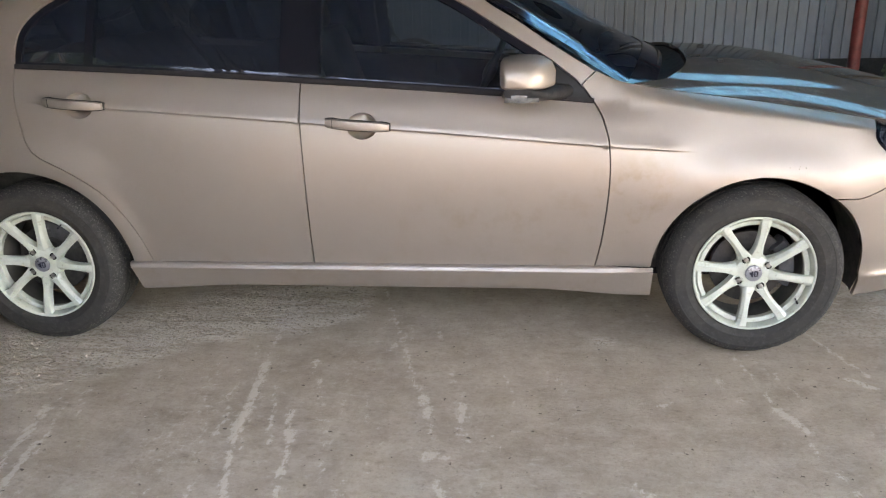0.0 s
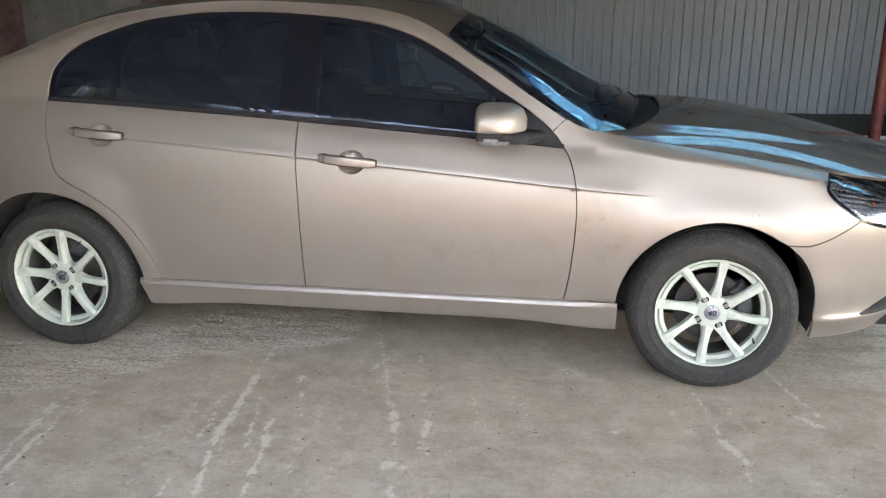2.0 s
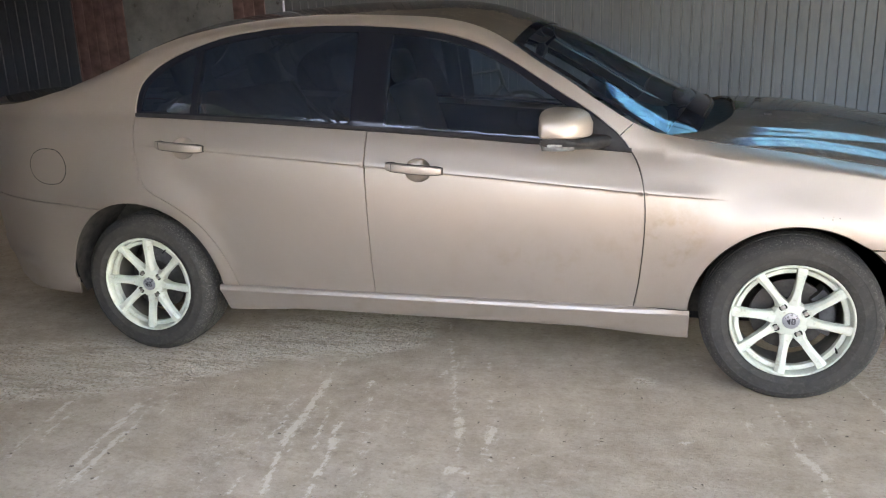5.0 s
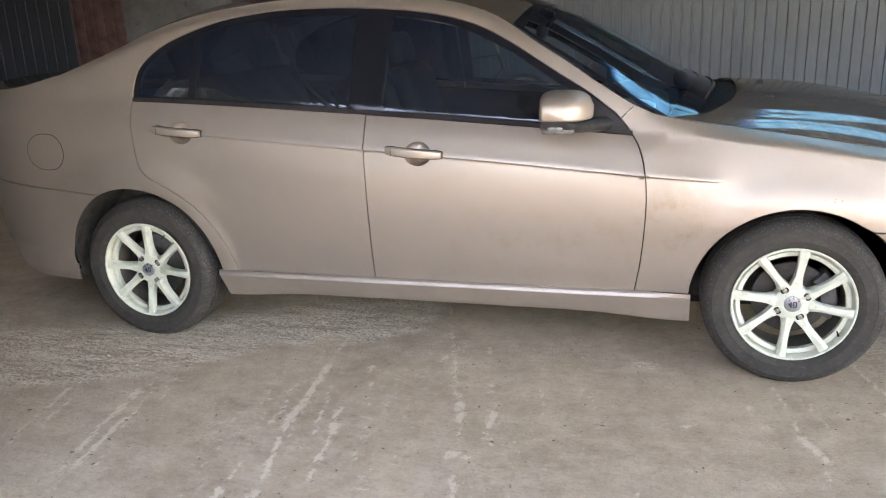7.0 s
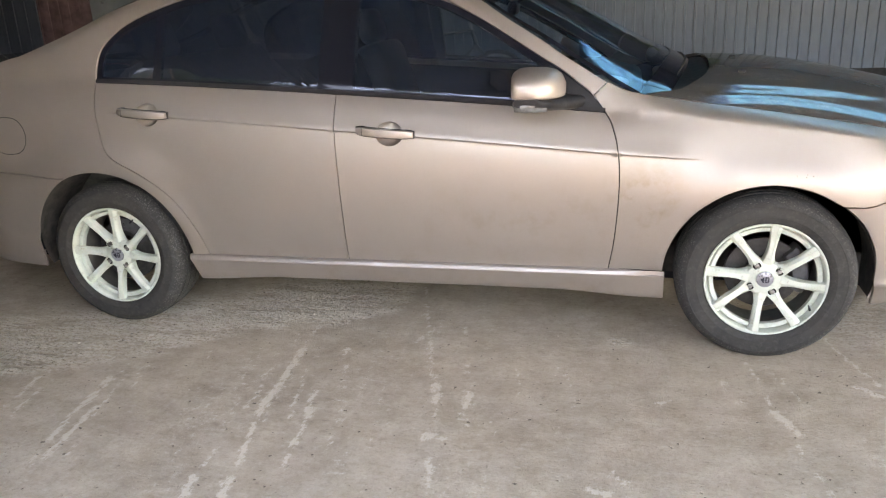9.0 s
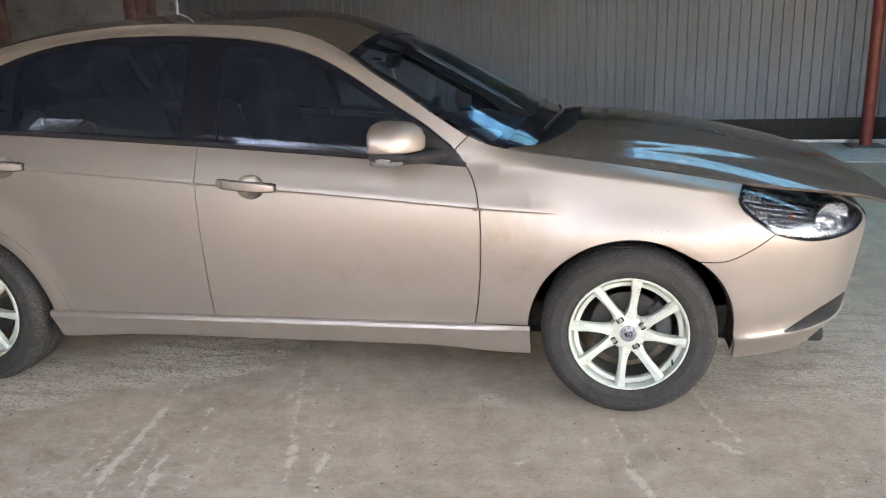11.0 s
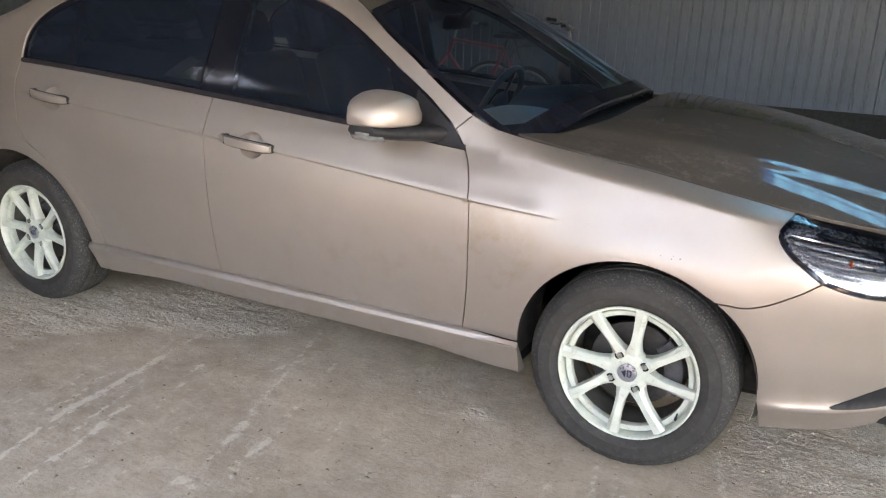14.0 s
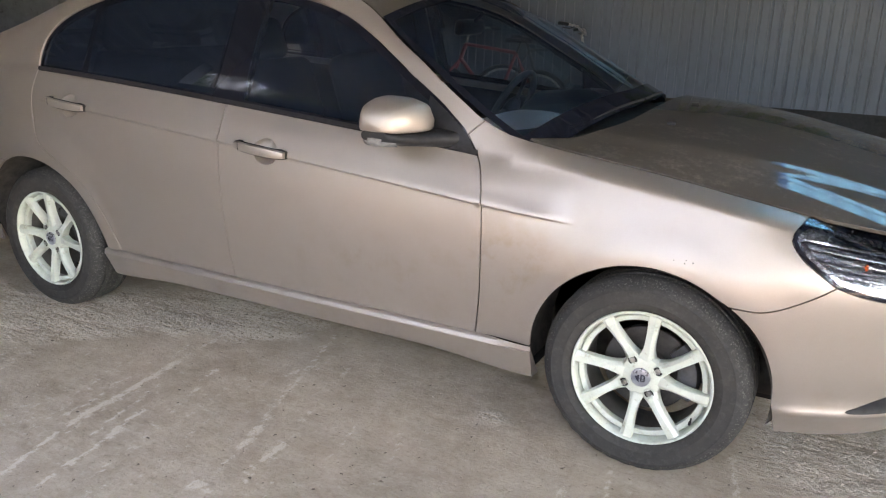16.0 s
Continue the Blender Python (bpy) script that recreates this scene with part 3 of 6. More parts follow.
def top(x, v):
    """Screen, roof, rear window and boot lid in one sweep; v from -1 (right) to 1 (left)."""
    xc = np.clip(x, -2.45, 1.15)
    p = side(np.minimum(xc, 1.0), EDGE(np.minimum(xc, 1.0)))
    edge = -p[..., 1]
    return np.stack([xc + (x - xc), v * edge, SCREEN(xc) + CROWN(xc) * (1 - np.abs(v) ** (2.0 + 0.7 * ease(0.15, 0.6, xc)))], -1)


def bonnet(x, y):
    q = np.abs(y) / 0.752
    drop = 0.62 * q**2 + 0.38 * q**5
    ridge = 0.63 - 0.10 * ease(1.0, 2.1, x)
    fold = 0.008 * ease(ridge + 0.035, ridge - 0.035, np.abs(y))
    z = HOOD_MID(x) - (HOOD_MID(x) - HOOD_EDGE(x)) * drop + fold - 0.004
    return np.stack([x + np.zeros_like(z), y + np.zeros_like(z), z], -1)


# ---- outlines of the panels, in u and z ----
def arch(k, a0, a1, grow=0.0):
    cx, cz, r = WHEELS[k]
    a = np.radians(np.linspace(a0, a1, max(8, int(abs(a1 - a0) / 2.2))))
    return np.stack([cx + (r + grow) * np.cos(a), cz + (r + grow) * np.sin(a)], 1)


SILL = 0.332


def at_crease(points):
    """A smooth joint line with points of its own where it crosses the door crease."""
    p = spline(points)
    s = p[:, 1] - CREASE(p[:, 0])
    out = [p[0]]
    for a, b, sa, sb in zip(p, p[1:], s, s[1:]):
        cuts = [(o - sa) / (sb - sa) for o in (-0.016, -0.0075, -0.0045, -0.0015, 0.0015, 0.010, 0.020) if (sa - o) * (sb - o) < 0]
        out += [a + (b - a) * c for c in sorted(cuts)] + [b]
    return np.array(out)


WINDOW_LINE = spline([(0.765, 0.928), (0.722, 0.986), (0.650, 1.042), (0.597, 1.080), (0.500, 1.138), (0.400, 1.200), (0.292, 1.265), (0.170, 1.326), (0.042, 1.367), (-0.070, 1.389), (-0.186, 1.404), (-0.42, 1.420), (-0.665, 1.421), (-0.80, 1.410), (-0.945, 1.389), (-1.08, 1.350), (-1.19, 1.305), (-1.262, 1.258), (-1.312, 1.200), (-1.328, 1.130), (-1.328, 1.071)])
BELT_LINE = np.array([(x, float(BELT(x)) - 0.003) for x in np.linspace(-1.328, 0.765, 150)])
REAR_GAP = at_crease([(-1.328, 1.071), (-1.320, 1.002), (-1.302, 0.881), (-1.280, 0.800), (-1.238, 0.757), (-1.138, 0.700), (-1.044, 0.627), (-0.974, 0.540), (-0.923, 0.437), (-0.896, SILL)])
MID_GAP = at_crease([(-0.265, float(BELT(-0.265)) - 0.003), (-0.262, 0.85), (-0.259, 0.68), (-0.262, SILL)])
FRONT_GAP = at_crease([(0.765, 0.928), (0.790, 0.886), (0.813, 0.808), (0.822, 0.703), (0.818, 0.575), (0.806, 0.442), (0.788, SILL)])
A_SEAM = straight([(0.745, 0.955), (0.722, 0.986), (0.771, 1.032)])
SEAM_F = spline([(1.601, 0.604), (1.645, 0.604), (1.70, 0.622), (1.77, 0.660), (1.825, 0.694)])
LAMP_BACK = [(1.825, 0.694), (1.775, 0.728), (1.728, 0.763), (1.702, 0.800), (1.716, 0.828), (1.755, 0.846)]
LAMP_LOW = [(2.55, 0.705), (2.50, 0.672), (2.34, 0.655), (2.15, 0.650), (2.0, 0.655), (1.90, 0.672), (1.825, 0.694)]
LAMP = ring_of(spline(LAMP_BACK), spline([(1.755, 0.846), (1.80, 0.845), (1.91, 0.827), (2.15, 0.787), (2.35, 0.752), (2.55, 0.722)]), spline([(2.55, 0.722), (2.56, 0.713), (2.55, 0.705)]), spline(LAMP_LOW))
EDGE_LINE = np.array([(x, float(EDGE(x))) for x in np.linspace(-2.9, 0.771, 300)])
EDGE_LINE[:, 1] = [float(EDGE(max(x, -2.42))) for x in EDGE_LINE[:, 0]]
HOOD_LINE = np.array([(x, float(HOOD_EDGE(x))) for x in np.linspace(0.86, 1.755, 90)])


def rows_along(fn, a, b, offsets, step=0.02):
    xs = np.arange(a, b, step)
    return [np.stack([xs, fn(xs) + o], 1) for o in offsets]


CREASE_ROWS = rows_along(CREASE, -1.3, 1.2, (-0.016, -0.007, -0.0035, -0.0012, 0.002, 0.010, 0.020, 0.034), 0.022)
LOW_ROWS = rows_along(lambda x: 0.42 + 0 * x, -0.95, 0.9, (-0.016, -0.006, 0.004, 0.014, 0.024), 0.024)

WING_ROWS = rows_along(HOOD_EDGE, 1.0, 1.72, (-0.060, -0.050, -0.041, -0.032, -0.024, -0.017), 0.02)


def dusting(co):
    """More dirt behind the front wheel, along the sill and over the rear wheel."""
    x, z = co[:, 0], co[:, 2]
    d = np.exp(-(((x - 0.93) / 0.14) ** 2) - (((z - 0.62) / 0.14) ** 2)) + 0.5 * np.exp(-(((x - 0.45) / 0.35) ** 2) - (((z - 0.52) / 0.12) ** 2))
    return np.clip(d + 0.25 * ease(0.45, 0.3, z), 0, 1)


def thing(name, label, category, group="", at=None):
    ob = new(name)
    ob.empty_display_size = 0.1
    if at is not None:
        ob.matrix_basis = at
    return tagged(ob, label, category, group)


car = thing("car", "champagne beige metallic saloon car with ivory alloy wheels on concrete", "car")


def both(name, me, material, parent=car, label="", parents=None):
    """A part on the right side and its twin on the left."""
    a = part(name, me, material, parents[0] if parents else parent, label)
    b = part(name, flipped(me), material, parents[1] if parents else parent, label)
    return a, b


def skin(name, outline, material=PAINT, **kw):
    kw.setdefault("shade", dusting)
    return panel(name, outline, side, **kw)


def cup_outline(x, grow=0.0):
    th = np.linspace(0, math.tau, 36, False)
    return np.stack([x + (0.055 + grow) * np.cos(th), float(CREASE(x)) + 0.001 + (0.046 + grow) * np.sin(th)], 1)


HANDLES = (-0.041, -1.073)
# doors
fd_out = ring_of(BELT_LINE[BELT_LINE[:, 0] > -0.264], FRONT_GAP, straight([(0.788, SILL), (-0.262, SILL)]), MID_GAP[::-1])
rd_out = ring_of(REAR_GAP, straight([(-0.896, SILL), (-0.262, SILL)]), MID_GAP[::-1], BELT_LINE[BELT_LINE[:, 0] < -0.266][::-1])
front_doors = both("front_door", skin("front_door", fd_out, lines=CREASE_ROWS + LOW_ROWS, holes=[cup_outline(HANDLES[0])]), PAINT)
rear_doors = both("rear_door", skin("rear_door", rd_out, lines=CREASE_ROWS + LOW_ROWS, holes=[cup_outline(HANDLES[1])]), PAINT)

# front wing
wing_out = ring_of(
    FRONT_GAP[::-1], A_SEAM[1:], spline([(0.771, 1.032), (0.81, 1.013), (0.86, float(HOOD_EDGE(0.86)))]), HOOD_LINE,
    spline(LAMP_BACK[::-1]), SEAM_F[::-1],
    arch(0, 52.6, 176.5), straight([(0.988, SILL), (0.788, SILL)]))
both("front_wing", skin("front_wing", wing_out, lines=CREASE_ROWS + WING_ROWS + [arch(0, 20, 160, g) for g in (0.018, 0.036, 0.054, 0.072, 0.090, 0.108, 0.126)], step=0.025), PAINT)

# body side: screen pillar, roof rail, rear pillar and rear quarter in one pressing
seam_r = spline([(-1.640, 0.682), (-1.80, 0.696), (-1.98, 0.711), (-2.3, 0.728), (-2.75, 0.74)])
quarter_out = ring_of(
    A_SEAM[1:][::-1], WINDOW_LINE[8:], REAR_GAP, straight([(-0.896, SILL), (-0.972, SILL)]), arch(1, 2, 113),
    spline([(-1.50, 0.672), (-1.56, 0.676), (-1.640, 0.682)])[2:], seam_r[3:], straight([(-2.75, 0.74), (-2.75, 1.07)]), EDGE_LINE[EDGE_LINE[:, 0] > -2.72])
both("body_side", skin("body_side", quarter_out, lines=CREASE_ROWS, step=0.03), PAINT)
fuel = np.stack([-1.742 + 0.078 * np.cos(np.linspace(0, math.tau, 40, False)), 0.858 + 0.081 * np.sin(np.linspace(0, math.tau, 40, False))], 1)
groove = panel("fuel_flap_gap", ring_of(fuel), side, step=0.03, gap=0.0, depth=-0.0006, thick=0.002)
part("fuel_flap_gap", groove, UNDERBODY, car)
part("fuel_flap", panel("fuel_flap", ring_of(fuel), side, step=0.03, gap=0.003, depth=-0.0014, thick=0.002, shade=dusting), PAINT, car)

# bumpers
fb_out = ring_of(SEAM_F, spline(LAMP_LOW[::-1]), spline([(2.55, 0.705), (2.62, 0.72), (2.85, 0.725)]),
                 straight([(2.85, 0.725), (2.85, 0.205), (1.745, 0.205)]), straight([(1.745, 0.205), (1.712, 0.317)]), arch(0, 0.5, 52))
lip_rows = [np.stack([np.arange(1.70, 2.85, 0.03), np.full(len(np.arange(1.70, 2.85, 0.03)), z)], 1) for z in (0.265, 0.283, 0.291, 0.297, 0.303, 0.311, 0.33)]
both("front_bumper", skin("front_bumper", fb_out, lines=lip_rows), PAINT)
rb_out = ring_of(seam_r, straight([(-2.75, 0.74), (-3.0, 0.74), (-3.0, 0.24), (-1.735, 0.24)]), straight([(-1.735, 0.24), (-1.722, 0.33)]), arch(1, 180, 113), spline([(-1.50, 0.672), (-1.56, 0.676), (-1.640, 0.682)])[1:])
both("rear_bumper", skin("rear_bumper", rb_out), PAINT)


def grille_patch(name, outline, material, depth, label=""):
    return both(name, panel(name, ring_of(spline(outline, closed=True)), side, step=0.03, gap=0.0, depth=depth, thick=0.02, rings=(0.006,)), material, label=label)


grille_patch("fog_recess", [(1.945, 0.309), (1.995, 0.332), (2.06, 0.355), (2.16, 0.378), (2.30, 0.385), (2.42, 0.37), (2.44, 0.34), (2.36, 0.315), (2.16, 0.308)], BLACK_PLASTIC, -0.0035, "black fog lamp recess")
grille_patch("grille", [(2.60, 0.62), (2.63, 0.69), (2.70, 0.705), (2.84, 0.705), (2.84, 0.56), (2.72, 0.56), (2.63, 0.58)], BLACK_PLASTIC, -0.003)

# bonnet, roof, boot lid
hood_line = np.array([(x, -0.748 + 0.30 * max(0, (x - 1.72)) ** 1.5 * 0.9) for x in np.linspace(0.905, 2.27, 60)])
COWL = [(0.905, 0.748), (0.950, 0.712), (1.032, 0.655), (1.098, 0.56), (1.142, 0.42), (1.160, 0.20), (1.163, 0.0)]
cowl = spline(COWL + [(x, -y) for x, y in COWL[-2::-1]])
nose = spline([(2.27, float(hood_line[-1, 1])), (2.335, -0.28), (2.35, 0.0), (2.335, 0.28), (2.27, -float(hood_line[-1, 1]))])
bonnet_out = ring_of(hood_line, nose, hood_line[::-1] * (1, -1), cowl)
fold_rows = [np.stack([np.arange(1.0, 2.2, 0.03), s * (0.63 - 0.10 * ease(1.0, 2.1, np.arange(1.0, 2.2, 0.03)) + o)], 1) for s in (-1, 1) for o in (-0.035, -0.018, 0.0, 0.018, 0.035)]
part("bonnet", panel("bonnet", bonnet_out, bonnet, lines=fold_rows, step=0.04), HOOD_PAINT_SHADED, car, "dusty champagne bonnet, paint darkened for shade")
header = np.array([(0.292 + 0.035 * (1 - v * v), v) for v in np.linspace(-1, 1, 60)])
tail = np.array([(-1.30 - 0.05 * (1 - v * v), v) for v in np.linspace(1, -1, 60)])
roof_out = ring_of(straight([(-1.30, -1), (0.292, -1)], 0.03), header, straight([(0.292, 1), (-1.30, 1)], 0.03), tail)
part("roof", panel("roof", roof_out, top, step=0.06, gap=0.0015), HOOD_PAINT_SHADED, car)
deck_out = ring_of(straight([(-2.44, -0.97), (-1.94, -0.95)], 0.03), straight([(-1.94, -0.95), (-1.94, 0.95)], 0.04), straight([(-1.94, 0.95), (-2.44, 0.97)], 0.03), straight([(-2.44, 0.97), (-2.44, -0.97)], 0.04))
part("boot_lid", panel("boot_lid", deck_out, top, step=0.06, gap=0.002, thick=0.05), HOOD_PAINT_SHADED, car)

# screens
screen_out = ring_of(header[::-1], straight([(0.292, -1), (0.96, -0.985)], 0.02), np.array([(0.955 + 0.135 * (1 - v * v), v) for v in np.linspace(-0.985, 0.985, 50)]), straight([(0.96, 0.985), (0.292, 1)], 0.02))
part("windscreen", panel("windscreen", screen_out, top, step=0.05, gap=0.004, depth=-0.001, thick=0.004), PANE_SCREEN, car, "clear windscreen with dark border")
back_out = ring_of(tail[::-1] * (1, 0.93) - (0.004, 0), straight([(-1.304, 0.93), (-1.93, 0.88)], 0.02), straight([(-1.93, 0.88), (-1.93, -0.88)], 0.03), straight([(-1.93, -0.88), (-1.304, -0.93)], 0.02))
part("rear_window", panel("rear_window", back_out, top, step=0.05, gap=0.002, depth=0.002, thick=0.004), PANE_DARK, car)


def border(name, outline, width, surf, depth, thick, material, parent=car, label="", twin=False, parents=None):
    """A band of even width inside an outline."""
    inner = inset(outline, width)
    k, n = np.linspace(0, 1, 3), len(outline)
    ed = lambda uv: surf(uv[:, 0], uv[:, 1])
    rings = []
    for f in k:
        uv = outline * (1 - f) + inner * f
        e = 1e-3
        nu = np.cross(surf(uv[:, 0] + e, uv[:, 1]) - surf(uv[:, 0] - e, uv[:, 1]), surf(uv[:, 0], uv[:, 1] + e) - surf(uv[:, 0], uv[:, 1] - e))
        nu /= np.linalg.norm(nu, axis=1)[:, None]
        rings.append(ed(uv) - nu * depth)
    rings.append(rings[-1] - nu * thick)
    co = np.vstack(rings)
    faces = [(r * n + i, r * n + (i + 1) % n, (r + 1) * n + (i + 1) % n, (r + 1) * n + i) for r in range(3) for i in range(n)]
    me = bpy.data.meshes.new(name)
    me.from_pydata(co.tolist(), [], faces)
    me.update()
    smooth(me, 50)
    if twin:
        return both(name, me, material, parent, label, parents)
    return part(name, me, material, parent, label)


border("screen_seal", inset(screen_out, 0.003), 0.034, top, -0.005, 0.004, BLACK_GLOSS)

base_v = np.linspace(-0.975, 0.975, 50)
base_x = 0.950 + 0.135 * (1 - base_v**2)
band = ring_of(np.stack([base_x - 0.075, base_v * 0.985], 1), np.stack([base_x, base_v], 1)[::-1])
part("screen_band", panel("screen_band", band, top, step=0.03, gap=0.0, depth=-0.0055, thick=0.004, rings=()), BLACK_GLOSS, car, "black printed band along the foot of the windscreen")

# side windows: black frames, panes and pillars
dlo = ring_of(WINDOW_LINE, BELT_LINE)
border("window_trim", dlo, 0.024, side, 0.006, 0.012, BLACK_GLOSS, twin=True, label="gloss black window surround")
belt_strip = ring_of(BELT_LINE, BELT_LINE[::-1] + (0, 0.015))
both("belt_strip", panel("belt_strip", belt_strip, side, step=0.04, gap=0.0, depth=-0.002, thick=0.01, rings=(0.005,)), RUBBER_SEAL)


def dlo_top(x):
    w = WINDOW_LINE[np.argsort(WINDOW_LINE[:, 0])]
    return float(np.interp(x, w[:, 0], w[:, 1]))


def pane_outline(x0, x1, lift=0.008):
    """The stretch of the window opening between two heights of x; the ends lean a little."""
    o = inset(dlo, 0.012)
    a, b = x0, x1
    m = o[(o[:, 0] >= a) & (o[:, 0] <= b)]
    if a > o[:, 0].min():
        m = np.vstack([m, straight([(a, dlo_top(a) - 0.012), (a, float(BELT(a)) + 0.009)], 0.02)])
    if b < o[:, 0].max():
        m = np.vstack([m, straight([(b, dlo_top(b) - 0.012), (b, float(BELT(b)) + 0.009)], 0.02)])
    c = np.array([(a + b) / 2 if b - a < 0.6 else np.clip((a + b) / 2, a, b), 1.12])
    ang = np.arctan2(m[:, 1] - c[1], m[:, 0] - c[0])
    return ring_of(m[np.argsort(ang)])


for nm, x0, x1, mat, ps in (("front_window", -0.205, 0.60, PANE_FRONT, front_doors), ("rear_window_pane", -1.040, -0.345, PANE_DARK, rear_doors), ("quarter_pane", -1.32, -1.068, PANE_DARK, None)):
    me = panel(nm, pane_outline(x0, x1), side, step=0.05, gap=0.0, depth=0.011, thick=0.003)
    both(nm, me, mat, label="clear front side glass" if nm == "front_window" else "dark tinted side glass", parents=ps)
for nm, x0, x1, d in (("door_pillar_trim", -0.350, -0.200, 0.008), ("window_divider", -1.072, -1.036, 0.007)):
    o = ring_of(straight([(x0, float(BELT(x0)) + 0.005), (x1, float(BELT(x1)) + 0.005)]), straight([(x1, dlo_top(x1) - 0.01), (x0, dlo_top(x0) - 0.01)]))
    both(nm, panel(nm, o, side, step=0.05, gap=0.0, depth=d, thick=0.02), BLACK_GLOSS)
o = ring_of(straight([(-0.268, float(BELT(-0.268))), (-0.262, float(BELT(-0.262)))]), straight([(-0.262, dlo_top(-0.262)), (-0.268, dlo_top(-0.268))]))
both("pillar_joint", panel("pillar_joint", o, side, step=0.05, gap=0.0, depth=0.0065, thick=0.004, rings=()), UNDERBODY)
sail = ring_of(straight([(0.560, float(BELT(0.560)) + 0.004), (0.755, float(BELT(0.755)) + 0.003)]), spline([(0.755, 0.935), (0.715, 0.985), (0.645, 1.038), (0.560, 1.094)]))
both("mirror_sail", panel("mirror_sail", sail, side, step=0.03, gap=0.0, depth=0.001, thick=0.02), BLACK_PLASTIC, label="black triangular mirror base cover")

# inner shell that closes the joints
shell = ring_of(BELT_LINE[::4] - (0, 0.03), straight([(0.80, 0.90), (1.0, 0.90), (1.55, 0.82), (1.66, 0.74), (1.63, 0.62)]), arch(0, 48, 178, 0.012), straight([(0.97, 0.24), (-0.95, 0.24)]), arch(1, 0, 178, 0.012), straight([(-1.75, 0.30), (-2.4, 0.30), (-2.4, 1.03), (-1.40, 1.03)]))
both("inner_shell", panel("inner_shell", shell, side, step=0.08, gap=0.0, depth=0.036, thick=0.004), UNDERBODY)

# sills
def sill_mesh():
    prof = [(0.780, 0.210), (0.832, 0.216), (0.838, 0.221), (0.843, 0.232), (0.8505, 0.258), (0.8590, 0.285), (0.8660, 0.305), (0.8704, 0.3145), (0.8706, 0.3170), (0.8698, 0.3195), (0.8660, 0.3280), (0.8645, 0.3305), (0.8600, 0.3335), (0.8555, 0.3350), (0.846, 0.3355)]
    xs = np.concatenate([np.linspace(-0.985, -0.93, 4), np.linspace(-0.88, 0.86, 30), np.linspace(0.90, 0.994, 5)])
    bm = bmesh.new()
    rows = []
    for x in xs:
        f = float(ease(0.955, 0.80, x))
        up = 0.020 * float(ease(-0.95, -0.55, x) * ease(0.95, 0.55, x))
        rows.append([bm.verts.new((x + (0.03 * (0.33 - z) / 0.12 if x < -0.93 else 0.0), -(h + (0.8665 - h) * (1 - f) * (z > 0.318)), z + up * min(1, max(0, (0.3 - z) / 0.08)))) for h, z in prof])
    for a, b in zip(rows, rows[1:]):
        for i in range(len(prof) - 1):
            bm.faces.new((a[i], b[i], b[i + 1], a[i + 1]))
    for r in (rows[0], rows[-1]):
        bm.faces.new(r)
    return bm_mesh("sill", bm, 28)


sill_me = sill_mesh()
at_ = sill_me.attributes.new("dust", "FLOAT", "POINT")
at_.data.foreach_set("value", [0.35] * len(sill_me.vertices))
both("sill", sill_me, PAINT)


